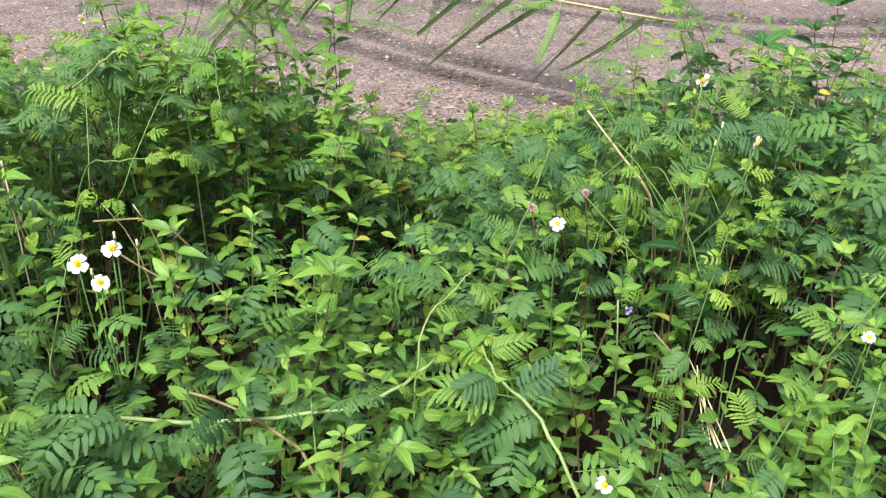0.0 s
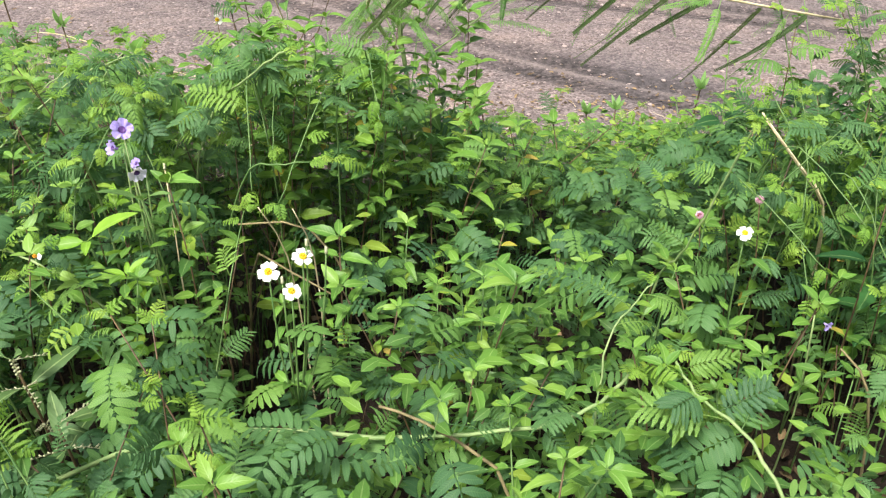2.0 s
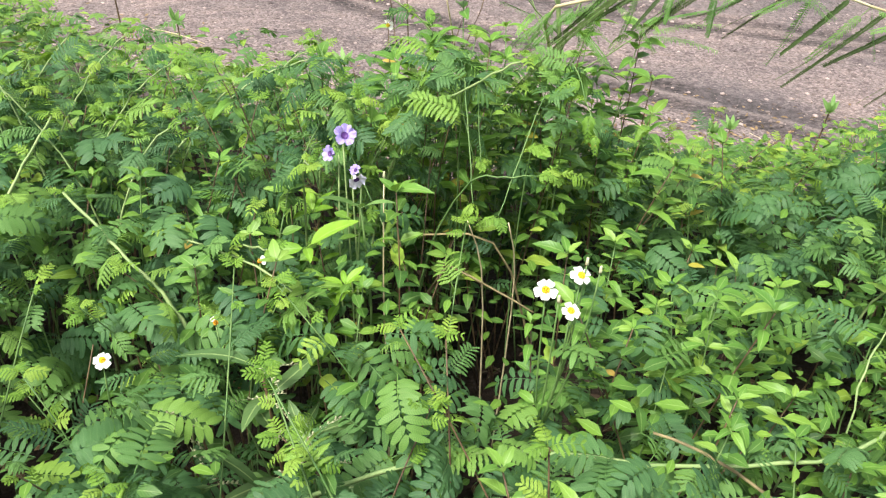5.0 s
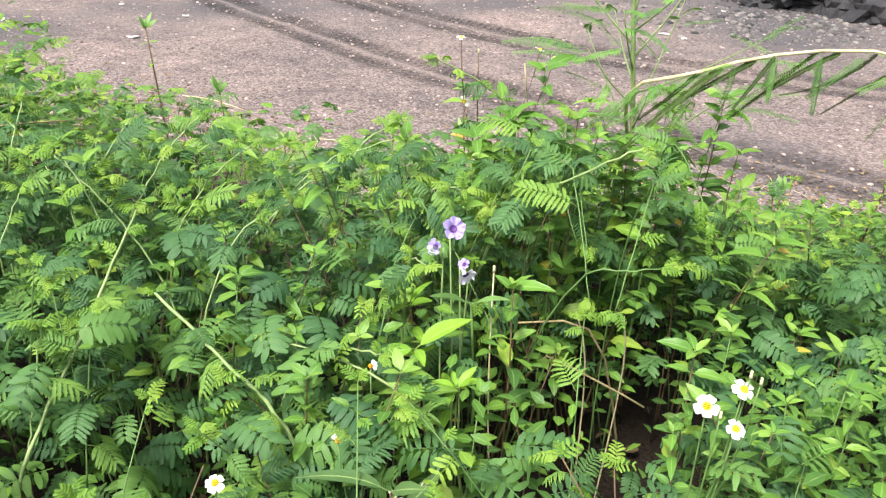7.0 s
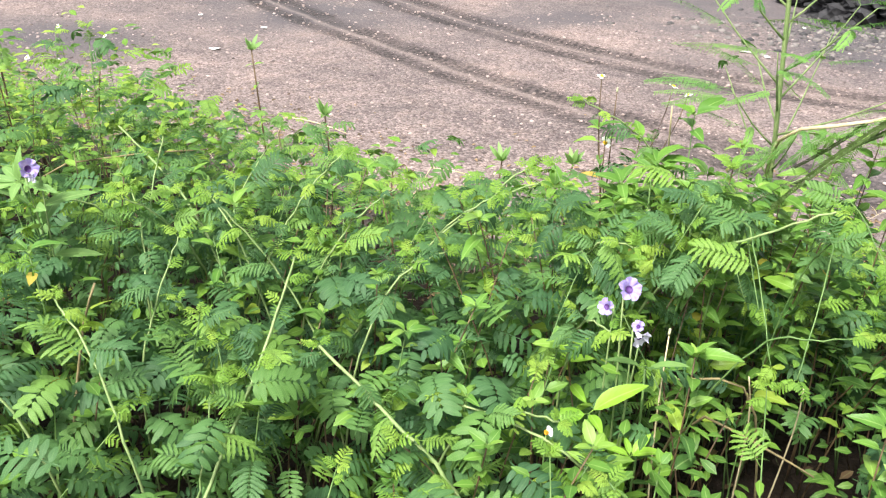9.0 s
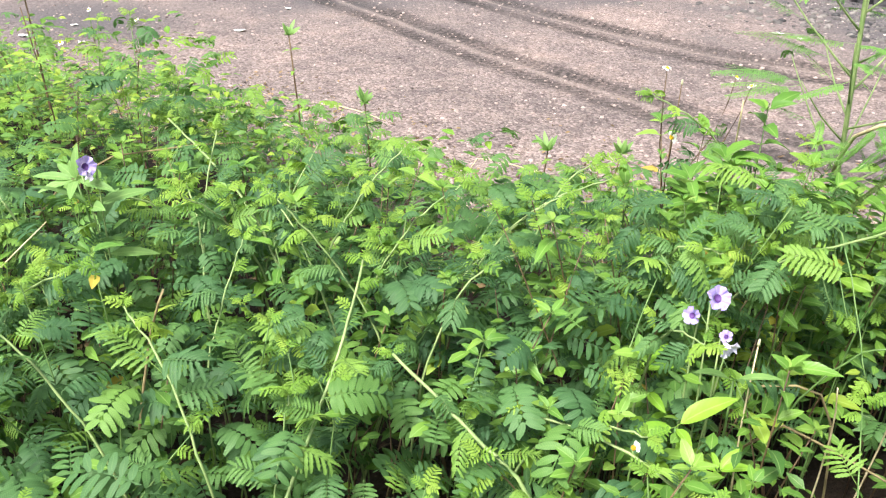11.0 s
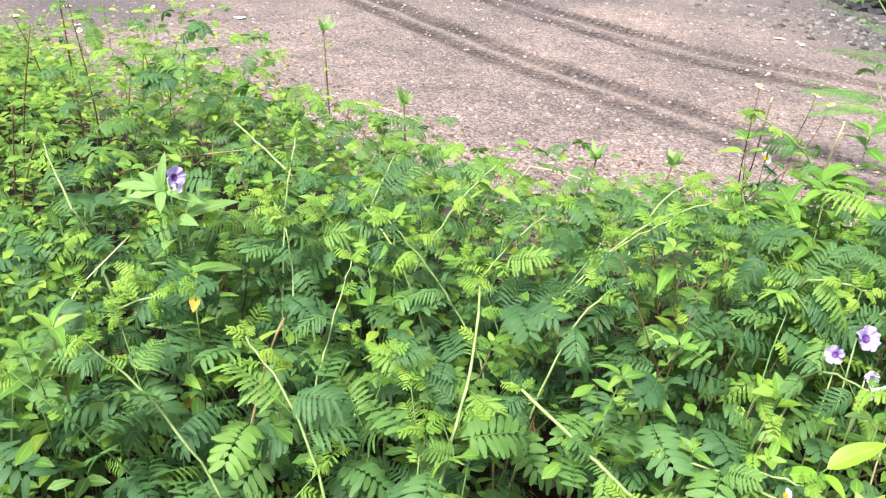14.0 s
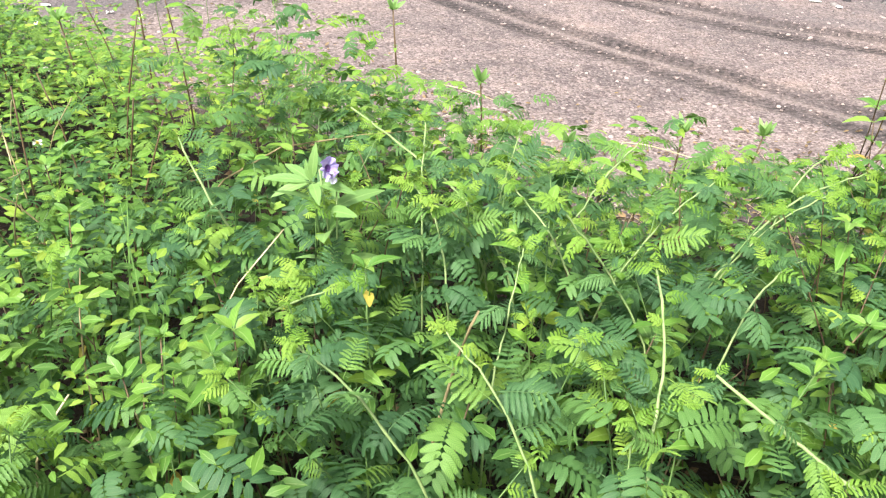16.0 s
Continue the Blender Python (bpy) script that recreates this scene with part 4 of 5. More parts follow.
bidens((-0.79, 1.50, 0), [], False, [(-0.81, 1.56, 0.775)], mat_straw, label="thin stalk with a pale round seed head")
bidens((-0.74, 2.75, 0), [((-0.903, 2.324, 0.99), (0.3, -0.2, 1.0), 0.8, 4), ((-0.70, 2.55, 0.92), (0.3, 0.1, 1.0), 0.85), ((-0.66, 2.55, 0.90), (-0.3, -0.1, 1.0), 0.75)], False, [(-0.86, 2.36, 0.95)], mat_stem_red, 0.75)
bidens((-0.80, 2.5, 0), [((-0.887, 2.212, 0.868), (0.1, -0.7, 0.5), 0.9, 3)], False, [], mat_stem_red)
for p in [(-3.27, 4.1, 0.62), (-3.02, 4.05, 0.60), (-3.08, 3.52, 0.62), (-3.33, 3.02, 0.55), (-3.21, 3.05, 0.56), (-2.83, 2.17, 0.56), (-3.5, 3.3, 0.55), (-3.6, 3.7, 0.52), (-3.75, 3.5, 0.5), (-2.55, 3.0, 0.66), (-2.95, 2.5, 0.55)]:
    bidens((p[0] + rng.uniform(-0.05, 0.05), p[1] + 0.06, 0), [(p, (rng.uniform(-0.6, 0.6), rng.uniform(-0.8, 0.0), 0.5), rng.uniform(0.65, 0.9), rng.choice((3, 4, 5)))], False, [], mat_stem_green)


# violet trumpet flowers
def trumpet_meshes():
    cor, n, rings = Geo(), 50, 8
    verts, faces, uvs = [], [], []
    for i in range(rings):
        s = i / (rings - 1)
        for k in range(n):
            a = 6.283 * k / n
            lobe = abs(math.cos(2.5 * a)) ** 0.5
            flare = max(0.0, (s - 0.45) / 0.55)
            r = 0.003 + 0.006 * s + flare ** 1.3 * (0.0078 + 0.0058 * lobe)
            z = 0.028 * s - 0.006 * flare ** 2 * lobe + 0.0028 * flare ** 2 * math.sin(9 * a + 1) + 0.0012 * flare * math.sin(17 * a)
            verts.append((r * math.cos(a), r * math.sin(a), z))
            uvs.append((k / n, s))
    for i in range(rings - 1):
        for k in range(n):
            k2 = (k + 1) % n
            faces.append((i * n + k, i * n + k2, (i + 1) * n + k2, (i + 1) * n + k))
    cor.add(verts, faces, uvs)
    throat = Geo()
    throat.add([(0.0074 * math.cos(6.283 * k / 10), 0.0074 * math.sin(6.283 * k / 10), 0.0172) for k in range(10)] + [(0, 0, 0.009)],
               [(k, (k + 1) % 10, 10) for k in range(10)])
    return cor.mesh("flower", mat_violet), cor.mesh("flower", mat_violet_pale), throat.mesh("throat", mat_throat)


TRUMPET, TRUMPET_PALE, THROAT = trumpet_meshes()


def ruellia(base, heads, leaves, young, label, leaf_size=1.0, top=5):
    base = Vector(base)
    plant = thing("violet_flower_weed", base, label, "flower", "violet-flowered weeds")
    lines = []
    for p, facing, size, pale in heads:
        p, f = Vector(p), Vector(facing).normalized()
        lines.append(smooth_line([base, base.lerp(p, 0.6), p - f * 0.03], 7))
        fl = part("flower", TRUMPET_PALE if pale else TRUMPET, plant, aim(p - base - f * 0.024 * size, f.cross(Vector((0.8, 0.3, 0.1))), f, size * 0.85), "pale violet trumpet flower" if pale else "violet trumpet flower with five ruffled lobes")
        part("throat", THROAT, fl, None, "dark violet flower throat")
    stems(plant, lines, base, 0.0024, 0.0014, mat_stem)
    leafy_line(plant, base, lines[0][:top], leaves, young, 0.07, 0.6, leaf_size)
    return plant


ruellia((-0.86, 1.62, 0), [((-0.878, 1.566, 0.845), (0.3, -0.72, 0.6), 1.05, False), ((-0.915, 1.58, 0.80), (-0.5, -0.6, 0.3), 0.78, False), ((-0.852, 1.54, 0.765), (0.4, -0.6, -0.3), 0.9, True), ((-0.862, 1.556, 0.785), (-0.3, -0.5, 0.6), 0.55, False)],
        LIME, LIME, "weed with violet trumpet flowers and lime green leaves", 0.6, 4)
ruellia((-1.98, 1.84, 0), [((-1.985, 1.765, 0.885), (0.75, -0.4, 0.35), 1.05, False), ((-1.99, 1.76, 0.865), (-0.2, -0.6, -0.3), 0.75, True)],
        GREY, GREY, "weed with a violet trumpet flower and greyish green leaves", 0.9, 6)
ruellia((0.36, 1.50, 0), [((0.30, 1.30, 0.66), (0.3, -0.5, -0.1), 0.45, False)], BROAD, BROAD_NEW, "weed with one small closed violet flower", 0.9)


def whorl(name, label, base, node_at, leaves, mesh_list, mat, part_label):
    """A stem with large leaves spreading from one node."""
    base, at = Vector(base), Vector(node_at)
    plant = thing(name, base, label, "weed", "broadleaf weeds on the verge")
    part("stem", stem_mesh([smooth_line([base, base.lerp(at, 0.6) + Vector((0.015, 0.01, 0)), at], 6)], base, 0.0032, 0.002, mat), plant)
    for d, up, size in leaves:
        part("leaf", rng.choice(mesh_list), plant, aim(at - base, Vector(d), up, size), part_label)
    return plant


whorl("lance_leaf_weed", "weed with pale greyish green lance-shaped leaves", (-2.03, 1.88, 0), (-2.025, 1.785, 0.845),
      [((-1, -0.1, 0.15), (0, -0.5, 1), 0.72), ((-0.9, -0.4, -0.1), (0, -0.5, 1), 0.68), ((0.1, 0, 1), (0, -1, 0.2), 0.6), ((-0.25, 0, 0.9), (0, -1, 0.2), 0.42), ((0.85, -0.2, -0.05), (0, -0.5, 1), 0.75), ((-0.7, 0.4, 0.3), (0, -0.4, 1), 0.7), ((0.3, -0.8, 0.1), (0, -0.2, 1), 0.7)], GREY, mat_stem_green, "pale greyish green leaf")
whorl("lime_leaf_weed", "weed with two big curling lime green leaves", (-0.90, 1.55, 0), (-0.93, 1.465, 0.672),
      [((0.09, 0.03, 0.07), (-0.85, -0.45, 0.35), 0.95), ((-0.06, -0.02, -0.005), (0, -0.7, 0.7), 0.7), ((0.02, -0.06, 0.01), (0, -0.2, 1), 0.5)], LIME, mat_stem_green, "big lime green leaf")
whorl("lance_leaf_weed", "weed with arching narrow green leaves", (-0.84, 1.58, 0), (-0.845, 1.525, 0.725),
      [((-0.8, -0.3, 0.5), (0, 0, 1), 0.75), ((0.8, -0.3, 0.5), (0, 0, 1), 0.75), ((0.0, -0.6, 0.5), (0, 0, 1), 0.6)], GREY, mat_stem_green, "narrow arching leaf")


# pink pompoms
def pompom_mesh():
    g = Geo()
    for i in range(150):
        z = 1 - 2 * (i + 0.5) / 150
        a = i * 2.39996
        d = Vector((math.sqrt(1 - z * z) * math.cos(a), math.sqrt(1 - z * z) * math.sin(a), z))
        g.tube([d * 0.002, d * 0.0085], 0.0005, 0.0003, 3)
    return g.mesh("flower", mat_pink)


POMPOM = pompom_mesh()
for p in [(0.268, 1.612, 0.724), (0.17, 1.63, 0.68)]:
    base = Vector((p[0] + 0.05, p[1] + 0.05, 0))
    plant = thing("pink_mimosa_plant", base, "mimosa weed with a round pink tufted flower", "flower", "pink-flowered mimosa")
    line = smooth_line([base, base.lerp(Vector(p), 0.6) + Vector((0.02, 0, 0)), p], 7)
    part("stem", stem_mesh([line], base, 0.002, 0.001, mat_stem_red), plant)
    part("flower", POMPOM, plant, Matrix.Translation(Vector(p) - base), "round pink tufted flower")
    mimosa_shoot(plant, base, line, 0.06, 0.6, 0.9, 0)

# ---- lanceolate weed, rosettes, shoots ----
DULL = [broad_leaf(140 + i, 0.088 + 0.008 * i, 0.025, lance, droop=0.15 + 0.2 * i, fold=0.3, teeth=0.06).mesh("dull_lance_leaf", mat_dull) for i in range(4)]
SPIKE = Geo()
for k in range(9):
    SPIKE.tube([(0, 0.006 * k, 0), (0.003 * (-1) ** k, 0.006 * k + 0.004, 0.002)], 0.0011, 0.0016, 4)
SPIKE.tube([(0, 0, 0), (0, 0.028, 0.001), (0.002, 0.058, -0.002)], 0.0007, 0.0004, 3)
SPIKE = SPIKE.mesh("flower_spike", mat_spike)


def lance_weed(base, top, leaves, spikes):
    """A red stem with dull lance-shaped leaves and dry pale flower spikes near its top."""
    base, top = Vector(base), Vector(top)
    plant = thing("lance_leaf_weed", base, "dull green weed with lance leaves and dry pale spikes", "weed", "lance-leaf weeds on the verge")
    line = smooth_line([base, base.lerp(top, 0.55) + Vector((0.012, 0.008, 0)), top], 8)
    part("stem", stem_mesh([line], base, 0.0036, 0.002, mat_stem_red), plant)
    for i in range(leaves):
        p = line[3 + i * 5 // leaves]
        part("leaf", rng.choice(DULL), plant, aim(p - base, lateral(i * 2.4 + 0.4, rng.uniform(-0.35, 0.9)), (rng.uniform(-0.3, 0.3), -0.5, 1), rng.uniform(0.7, 1.15), rng.uniform(-0.4, 0.4)))
    for i in range(spikes):
        p = line[5 + i % 3]
        part("flower_spike", SPIKE, plant, aim(p - base, lateral(rng.uniform(2.2, 7.0), rng.uniform(0.0, 0.9)), (0, 0, 1), rng.uniform(0.8, 1.4)), "dry whitish flower spike")
    return plant


lance_weed((-0.93, 1.24, 0), (-0.94, 1.19, 0.62), 11, 8)
lance_weed((-0.87, 1.18, 0), (-0.86, 1.13, 0.55), 9, 5)
lance_weed((-0.99, 1.18, 0), (-1.02, 1.13, 0.55), 8, 6)
for x, y, h in [(-0.83, 1.54, 0.60), (-0.93, 1.46, 0.62)]:
    broad_plant(x, y, h, LIME, LIME, "lime_leaf_weed", "weed with large lime green leaves", 0.5)
for x, y, h in [(-0.71, 1.53, 0.73), (-0.69, 1.56, 0.71), (-1.20, 1.19, 0.56), (-0.66, 2.0, 0.92), (-0.60, 2.08, 0.9), (-0.76, 1.98, 0.9), (-0.33, 1.42, 0.62), (-0.24, 1.30, 0.6), (-0.42, 1.33, 0.62), (-0.36, 1.58, 0.62), (0.33, 1.62, 0.74), (-1.28, 1.62, 0.70), (-1.20, 1.55, 0.68), (-1.12, 1.60, 0.70)]:
    broad_plant(x, y, h, BROAD, BROAD_NEW, size=0.92)


def weed_shoot(x, y, h):
    base = Vector((x, y, 0))
    tip = base + Vector((rng.uniform(-0.05, 0.05), rng.uniform(-0.05, 0.05), h))
    line = smooth_line([base, base.lerp(tip, 0.5) + Vector((rng.uniform(-0.02, 0.02), 0, 0)), tip], 5)
    plant = thing("weed_shoot", base, "upright weed shoot with a tuft of bright leaves on top", "weed", "upright shoots along the road's edge")
    part("stem", stem_mesh([line], base, 0.0045, 0.0028, mat_stem_red), plant)
    leafy_line(plant, base, line, BROAD, BROAD_NEW, min(0.07, max(0.04, 0.12 * h)), 0.62, 0.8)
    for i in range(6):
        part("leaf", rng.choice(GREY), plant, aim(tip - base, lateral(i * 1.05, rng.uniform(0.8, 2.2)), (0, -1, 0.5), rng.uniform(0.4, 0.62)))


for x, y, h in [(-2.08, 3.5, 0.72), (-1.79, 3.27, 0.55), (-1.15, 3.05, 0.5), (-0.95, 3.0, 0.52), (-2.8, 2.95, 0.9), (-3.1, 3.1, 0.72), (-1.5, 2.95, 0.46), (-0.2, 2.95, 0.42), (0.15, 2.85, 0.4), (0.45, 3.0, 0.48)]:
    weed_shoot(x, y, h)
for k in range(18):
    x = rng.uniform(-3.6, 1.6)
    weed_shoot(x, verge_edge(x) - rng.uniform(0.05, 0.5), rng.uniform(0.16, 0.32))

for x, y, h in [(-0.62, 2.12, 0.84), (-0.52, 2.2, 0.88), (-0.42, 2.22, 0.86), (-0.35, 2.1, 0.80), (-0.27, 2.2, 0.76), (-0.48, 2.08, 0.83), (-0.58, 2.3, 0.9), (-0.33, 2.3, 0.82), (-0.2, 2.1, 0.76), (-0.1, 2.2, 0.68), (-0.24, 2.0, 0.76), (-0.04, 2.08, 0.64)]:
    broad_plant(x, y, 0.97 * h, BROAD, BROAD_NEW, size=1.2)

for k in range(10):
    broad_plant(rng.uniform(-0.78, -0.34), rng.uniform(2.12, 2.36), rng.uniform(0.84, 0.93), BROAD, BROAD_NEW, size=1.4)
for k in range(4):
    mimosa_plant(rng.uniform(-0.28, 0.0), rng.uniform(2.15, 2.4), rng.uniform(0.56, 0.62), 2)

# ---- feathery shrub with a long hanging frond ----
COMB = [mimosa_leaf(300 + i, 62, 0.18 + 0.02 * i, 0.0105, 0.0042, (0.05, 0.22, 0.38, 0.12)[i % 4], True, 0.33, 0.15, 0.55, 0.03).mesh("frond_leaflet", mat_frond) for i in range(6)]
FEATHER = [mimosa_leaf(310 + i, 34, 0.13 + 0.015 * i, 0.016, 0.0026, 0.04 + 0.09 * i, True, 0.75, -0.1, 0.3).mesh("feathery_leaf", mat_feather) for i in range(4)]


def feathery_shrub():
    base = Vector((-0.42, 2.46, 0))
    plant = thing("feathery_shrub", base, "tall pale-stemmed shrub with feathery hanging leaves", "shrub")
    trunk = smooth_line([base, (-0.44, 2.43, 0.6), (-0.50, 2.36, 1.05), (-0.57, 2.31, 1.55)], 9)
    part("stem", stem_mesh([trunk], base, 0.008, 0.0045, mat_stem), plant)
    for i in range(26):
        s = 0.40 + 0.60 * i / 25
        t = s * (len(trunk) - 1)
        k = min(int(t), len(trunk) - 2)
        p = trunk[k].lerp(trunk[k + 1], t - k)
        d = lateral(i * 2.4, rng.uniform(0.5, 1.5)).normalized()
        tip = p + d * rng.uniform(0.18, 0.36)
        twig = smooth_line([p, p.lerp(tip, 0.5) + Vector((0, 0, -0.012)), tip], 5)
        part("twig", stem_mesh([twig], base, 0.0030, 0.0012, mat_stem), plant, None, "thin pale side twig")
        for q in (2, 3, 3, 4, 4):
            e = lateral(i * 2.4 + rng.uniform(-1.3, 1.3), rng.uniform(-0.15, 0.35))
            part("leaf", rng.choice(FEATHER), plant, aim(twig[q] - base, e, (0, -0.2, 1), rng.uniform(0.65, 1.15)))
    branch = smooth_line([(-0.47, 2.40, 0.75), (-0.52, 2.16, 0.93), (-0.42, 2.04, 1.0), (-0.28, 1.98, 1.06), (-0.08, 1.95, 1.08), (0.2, 2.0, 1.005), (0.52, 2.06, 0.945)], 15)
    part("branch", stem_mesh([branch], base, 0.0045, 0.0022, mat_straw), plant, None, "straw-coloured arching branch")
    for i in range(13):
        t = (0.36 + 0.63 * (i + rng.uniform(-0.3, 0.3)) / 13) * (len(branch) - 1)
        k = min(int(t), len(branch) - 2)
        p = branch[k].lerp(branch[k + 1], t - k)
        d = Vector((-0.72 + rng.uniform(-0.2, 0.2), rng.uniform(-0.4, 0.3), -0.55 - rng.uniform(-0.1, 0.25)))
        part("leaf", rng.choice(COMB), plant, aim(p - base, d, (0.5 + rng.uniform(-0.4, 0.4), -0.6, 0.5), rng.uniform(0.75, 1.4)), "dark green hanging comb-like leaf")
    for i in range(40):
        p = branch[1 + i % 13]
        part("leaf", rng.choice(FEATHER), plant, aim(p - base, (rng.uniform(-0.9, 0.5), rng.uniform(-0.4, 0.3), rng.uniform(-0.9, 0.1)), (0.2, -0.5, 0.7), rng.uniform(0.4, 0.95)))


feathery_shrub()

# ---- straws, twigs, grass ----
def straw(pts, r=(0.0028, 0.0018), mat=mat_straw, name="dry_straw", label="bleached dry grass straw caught among the weeds", category="straw"):
    base = Vector(pts[0])
    ob = tagged(new(name, stem_mesh([smooth_line(pts, 8)], base, r[0], r[1], mat)), label, category)
    ob.location = base
    return ob


straw([(0.56, 1.92, 0.0), (0.45, 1.73, 0.58), (0.40, 1.67, 0.71), (0.34, 1.68, 0.78), (0.27, 1.70, 0.86)])
straw([(0.58, 1.93, 0.0), (0.46, 1.74, 0.56), (0.41, 1.68, 0.69), (0.35, 1.685, 0.765), (0.285, 1.71, 0.84)], (0.002, 0.0012))
for k in range(6):
    dx = 0.012 * k - 0.03
    straw([(0.47 + dx * 2, 1.10, 0.0), (0.475 + dx * rng.uniform(0.2, 1.6), 1.15, 0.40), (0.45 + rng.uniform(-0.02, 0.02), 1.22, 0.47 + rng.uniform(-0.02, 0.02)), (0.43 + rng.uniform(-0.01, 0.01), 1.31 + rng.uniform(-0.05, 0.03), 0.54)], (0.0018, 0.0011))
straw([(-1.48, 2.85, 0.0), (-1.39, 2.85, 0.49), (-1.25, 2.83, 0.53), (-1.08, 2.85, 0.48)], (0.0028, 0.0015))
straw([(-2.40, 1.36, 0.0), (-2.37, 1.38, 0.50), (-2.33, 1.45, 0.62)], (0.0026, 0.0016))
straw([(-2.18, 1.38, 0.0), (-2.19, 1.40, 0.55), (-2.24, 1.44, 0.64)], (0.002, 0.0012))
straw([(-0.79, 2.5, 0.0), (-0.72, 2.38, 0.62), (-0.755, 2.20, 0.965)], (0.0026, 0.0018))
straw([(-0.60, 1.72, 0.0), (-0.62, 1.66, 0.50), (-0.66, 1.60, 0.68)], (0.0022, 0.0012))
straw([(-0.57, 1.70, 0.0), (-0.56, 1.62, 0.52), (-0.585, 1.56, 0.70)], (0.002, 0.0012))
straw([(-2.03, 3.6, 0.0), (-2.05, 3.5, 0.42), (-1.9, 3.45, 0.46), (-1.75, 3.4, 0.44)], (0.003, 0.0018))
for pts in ([(-1.83, 1.42, 0.0), (-1.80, 1.43, 0.42), (-1.75, 1.46, 0.72), (-1.72, 1.475, 0.82)], [(-2.62, 2.12, 0.0), (-2.48, 2.16, 0.42), (-2.26, 2.24, 0.68), (-1.89, 2.37, 0.72)],
            [(-0.80, 1.86, 0.0), (-0.72, 1.72, 0.48), (-0.62, 1.62, 0.53), (-0.52, 1.58, 0.5)], [(-0.45, 1.95, 0.0), (-0.58, 1.80, 0.5), (-0.75, 1.75, 0.56)],
            [(-0.1, 1.04, 0.0), (-0.18, 1.06, 0.5), (-0.30, 1.10, 0.60), (-0.38, 1.12, 0.62)], [(0.5, 1.36, 0.0), (0.44, 1.36, 0.45), (0.38, 1.40, 0.55)]):
    straw(pts, (0.0032, 0.0020), mat_twig, "bare_twig", "bare brown twig sticking out of the weeds", "twig")


def grass(base, tips):
    base = Vector(base)
    plant = thing("grass_tuft", base, "long narrow green grass blades", "grass")
    for t in tips:
        t = Vector(t)
        g = Geo()
        d = t - base
        g.blade((0, 0, 0), d.normalized() + Vector((0, 0, 0.15)), (0, -1, 0.35), d.length, 0.011, 8, 0.12, 0.35, lambda s: max(0.04, 1 - s ** 2.2))
        part("blade", g.mesh("blade", mat_grey), plant)


for k in range(24):
    x0, y0 = rng.uniform(-3.2, -2.1), rng.uniform(1.3, 2.3)
    h0 = canopy(x0, y0)
    straw([(x0, y0, 0.0), (x0 + rng.uniform(-0.05, 0.05), y0 + rng.uniform(-0.05, 0.05), h0 * 0.8), (x0 + rng.uniform(-0.14, 0.14), y0 + rng.uniform(-0.1, 0.1), h0 + rng.uniform(-0.02, 0.08))], (0.002, 0.0011), rng.choice((mat_straw, mat_straw, mat_twig)))
for k in range(12):
    x0, y0 = rng.uniform(-3.5, -2.4), rng.uniform(1.9, 3.1)
    h0 = canopy(x0, y0)
    straw([(x0, y0, 0.0), (x0 + rng.uniform(-0.03, 0.03), y0, h0 * 0.7), (x0 + rng.uniform(-0.08, 0.08), y0 + rng.uniform(-0.06, 0.06), h0 + rng.uniform(0.04, 0.2))], (0.0030, 0.0017), mat_stem_red, "bare_twig", "dark brown bare stalk standing among small-leaved weeds", "twig")
for k in range(7):
    x0, y0 = rng.uniform(-3.0, -2.15), rng.uniform(1.35, 2.4)
    h0 = canopy(x0, y0)
    grass((x0, y0, 0), [(x0 + rng.uniform(-0.15, 0.15), y0 + rng.uniform(-0.15, 0.1), h0 * rng.uniform(0.8, 1.1)) for j in range(3)])
grass((-0.24, 1.46, 0), [(-0.17, 1.58, 0.58), (-0.20, 1.52, 0.45)])
grass((-2.40, 1.75, 0), [(-2.38, 1.74, 0.78), (-2.30, 1.70, 0.6), (-2.5, 1.7, 0.55)])
grass((0.62, 1.10, 0), [(0.72, 1.16, 0.56), (0.55, 1.05, 0.45)])
grass((-2.25, 1.95, 0), [(-2.22, 1.86, 0.72), (-2.12, 1.84, 0.68), (-2.36, 1.9, 0.7)])
grass((-1.83, 1.40, 0), [(-1.80, 1.36, 0.62), (-1.88, 1.37, 0.6), (-1.74, 1.36, 0.58)])

# ---- road: rocks, scraps, pebbles ----
def lump(seed, size, squash=0.7, cuts=2, rough=0.3):
    bm = bmesh.new()
    bmesh.ops.create_icosphere(bm, subdivisions=cuts, radius=size)
    for v in bm.verts:
        d = v.co.normalized()
        k = 1 + rough * noise.noise(d * 1.6 + Vector((seed * 3.1, 0, 0))) + rough * 0.6 * noise.noise(d * 4 + Vector((0, seed * 1.7, 0))) + rough * 0.3 * noise.noise(d * 11) + rough * 0.22 * noise.noise(d * 27)
        v.co = Vector((v.co.x * k, v.co.y * k, v.co.z * k * squash))
    return bm


for k in range(64):
    big = k < 9
    size = rng.uniform(0.42, 0.62) if big else 0.06 + 0.24 * rng.random() ** 1.6
    x = 2.15 + 0.27 * k if big else rng.uniform(1.6, 4.3)
    back = 0.7 if big else 1.4 * rng.random() ** 1.4
    y = 8.85 - 0.5 * max(0.0, x - 1.9) + 1.8 * max(0.0, 1.9 - x) + back
    bm = lump(k, size, rng.uniform(0.5, 0.9), 5 if big else 3, 0.55)
    me = bpy.data.meshes.new("rock")
    bm.to_mesh(me)
    bm.free()
    me.materials.append(mat_rock)
    ob = tagged(new("rock", me), "rough blackish rock in a heap beyond the road", "rock", "heap of dark rocks")
    ob.location, ob.rotation_euler = (x, y, size * 0.25 + 0.02 + (0.0 if big else 0.22 * max(0.0, back - 0.35))), (0, 0, rng.uniform(0, 6))

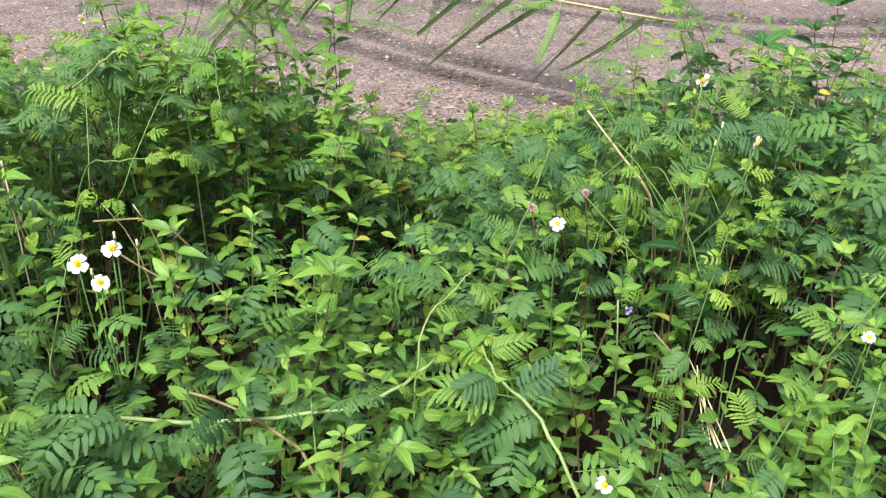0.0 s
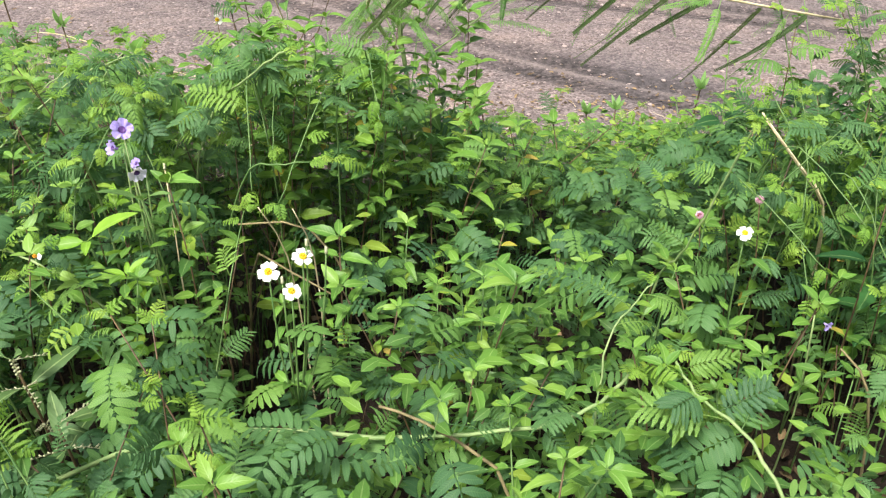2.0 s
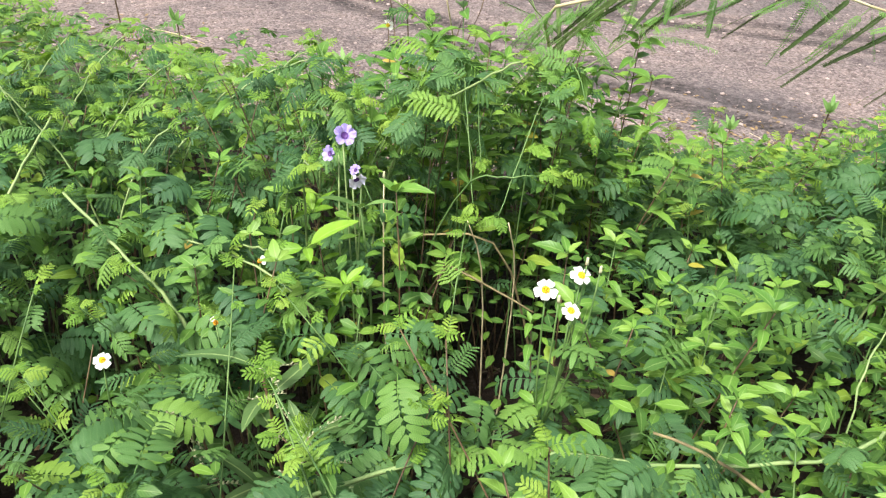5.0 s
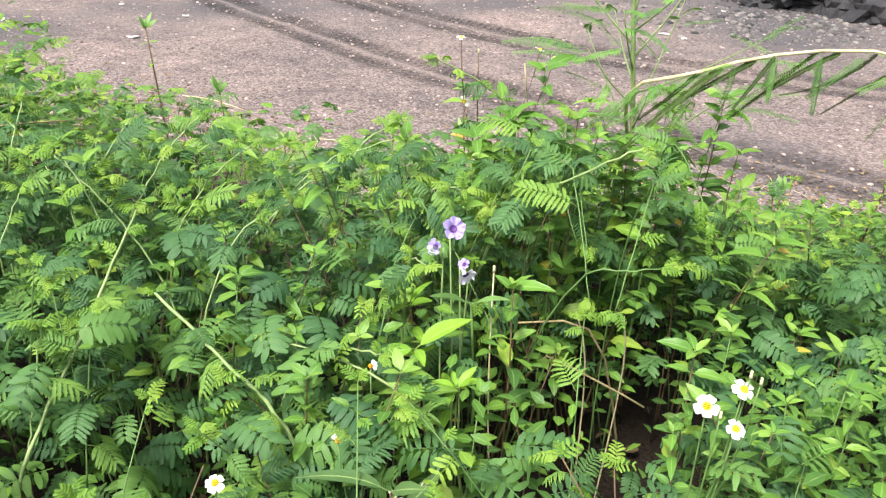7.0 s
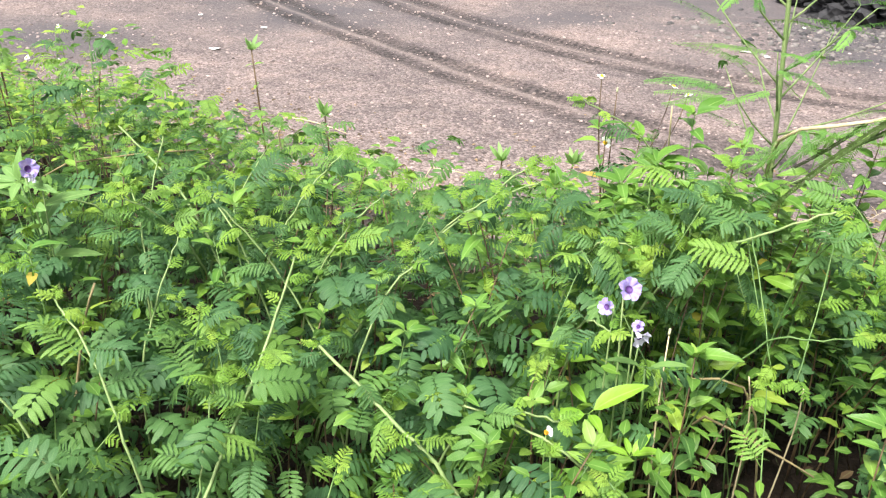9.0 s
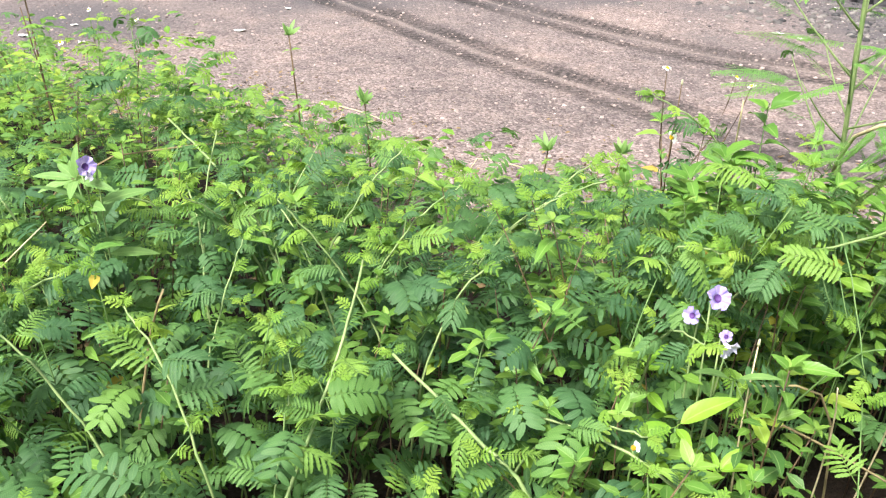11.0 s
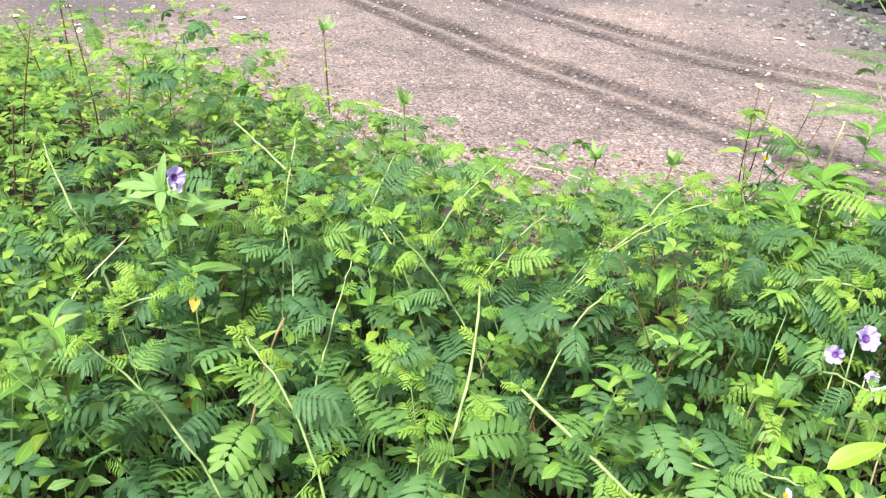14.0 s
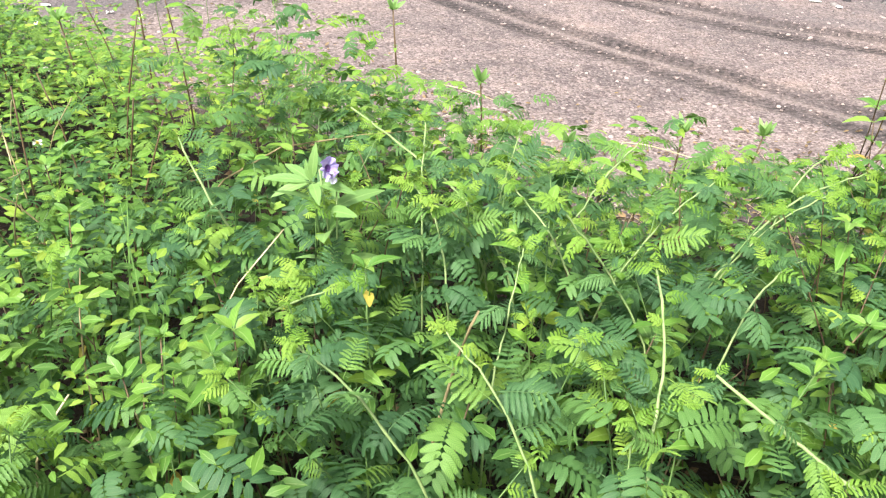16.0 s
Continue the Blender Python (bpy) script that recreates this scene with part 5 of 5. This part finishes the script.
for x, y, size in [(-3.41, 6.36, 0.11), (-5.09, 8.36, 0.10), (-3.3, 7.2, 0.06), (-2.2, 9.4, 0.05), (0.62, 7.35, 0.10), (0.75, 7.2, 0.06), (0.42, 10.6, 0.10), (-4.3, 5.75, 0.07), (-4.6, 6.2, 0.06), (-4.75, 5.8, 0.08), (-2.6, 8.2, 0.04), (-4.0, 7.6, 0.06), (2.2, 8.9, 0.08), (1.4, 8.6, 0.05)]:
    g = Geo()
    n, verts = 9, [(0, 0, 0.006)]
    for k in range(n):
        a = 6.283 * k / n
        r = size * 0.55 * rng.uniform(0.55, 1.0)
        verts.append((r * math.cos(a), r * 0.75 * math.sin(a), rng.uniform(0.002, 0.016)))
    g.add(verts + [(v[0] * 0.97, v[1] * 0.97, v[2] - 0.003) for v in verts],
          [(0, k + 1, (k + 1) % n + 1) for k in range(n)] + [(n + 1, n + 2 + (k + 1) % n, n + 2 + k) for k in range(n)] + [(k + 1, n + 2 + k, n + 2 + (k + 1) % n, (k + 1) % n + 1) for k in range(n)])
    ob = tagged(new("paper_scrap", g.mesh("paper_scrap", mat_paper, False)), "crumpled white scrap lying on the earth road", "litter", "white scraps on the road")
    ob.location = (x, y, road_height(x, y) + 0.004)


def pebbles():
    bm0 = lump(1, 1.0, 0.6, 1, 0.35)
    shape_v, shape_f = [v.co.copy() for v in bm0.verts], [tuple(v.index for v in f.verts) for f in bm0.faces]
    bm0.free()
    g = Geo()
    for k in range(9000):
        y = 3.2 + 5.8 * rng.random() ** 1.15
        x = rng.uniform(-5.2, 3.2)
        if y < verge_edge(x) + 0.1:
            continue
        size = 0.004 + 0.013 * rng.random() ** 4
        turn = rng.uniform(0, 6.28)
        c, s_ = math.cos(turn) * size, math.sin(turn) * size
        z = road_height(x, y)
        g.add([Vector((x + v.x * c - v.y * s_, y + v.x * s_ + v.y * c, z + v.z * size)) for v in shape_v], shape_f)
    tagged(new("road_pebbles", g.mesh("road_pebbles", mat_pebble)), "small pale pebbles strewn over the earth road", "pebbles", kind="stuff")


pebbles()


def dark_rubble():
    bm0 = lump(5, 1.0, 0.65, 1, 0.45)
    shape_v, shape_f = [v.co.copy() for v in bm0.verts], [tuple(v.index for v in f.verts) for f in bm0.faces]
    bm0.free()
    g = Geo()
    for k in range(1500):
        x, y = rng.gauss(1.9, 0.8), rng.gauss(8.2, 0.6)
        if y < 7.0 or y > 12:
            continue
        size = 0.008 + 0.036 * rng.random() ** 5
        turn = rng.uniform(0, 6.28)
        c, s_ = math.cos(turn) * size, math.sin(turn) * size
        g.add([Vector((x + v.x * c - v.y * s_, y + v.x * s_ + v.y * c, road_height(x, y) + v.z * size)) for v in shape_v], shape_f)
    tagged(new("dark_rubble", g.mesh("dark_rubble", mat_rubble)), "small dark grey rubble spread before the rock heap", "rubble", kind="stuff")


dark_rubble()


def verge_debris():
    """Dry bits of leaf and stalk along the road's edge."""
    def spot():
        x = rng.uniform(-4.5, 2.4)
        y = verge_edge(x) + 0.15 + rng.gauss(0.25, 0.4)
        return Vector((x, y, road_height(x, y) + 0.006)), rng.uniform(0.62, 1.0)
    leaf_mass("dry_debris", "dry brown leaf bits lying along the road's edge", mat_litter, LOW_BROAD, 3000, spot, 0.6)


verge_debris()


def straw_bits():
    """Short dry stalks lying and poking up between the weeds' edge and the road."""
    g = Geo()
    for k in range(700):
        x = rng.uniform(-4.4, 2.2)
        y = verge_edge(x) + rng.gauss(0.15, 0.28)
        a, long, rise = rng.uniform(0, 6.28), rng.uniform(0.03, 0.14), rng.uniform(0.0, 0.06)
        p = Vector((x, y, road_height(x, y) + 0.004))
        q = p + Vector((math.cos(a) * long, math.sin(a) * long, rise))
        g.tube([p, p.lerp(q, 0.5) + Vector((0.004, 0, 0.003)), q], 0.0016, 0.0009, 3)
    tagged(new("straw_bits", g.mesh("straw_bits", mat_straw)), "short pale dry stalks strewn along the road's edge", "straw", kind="stuff")


straw_bits()
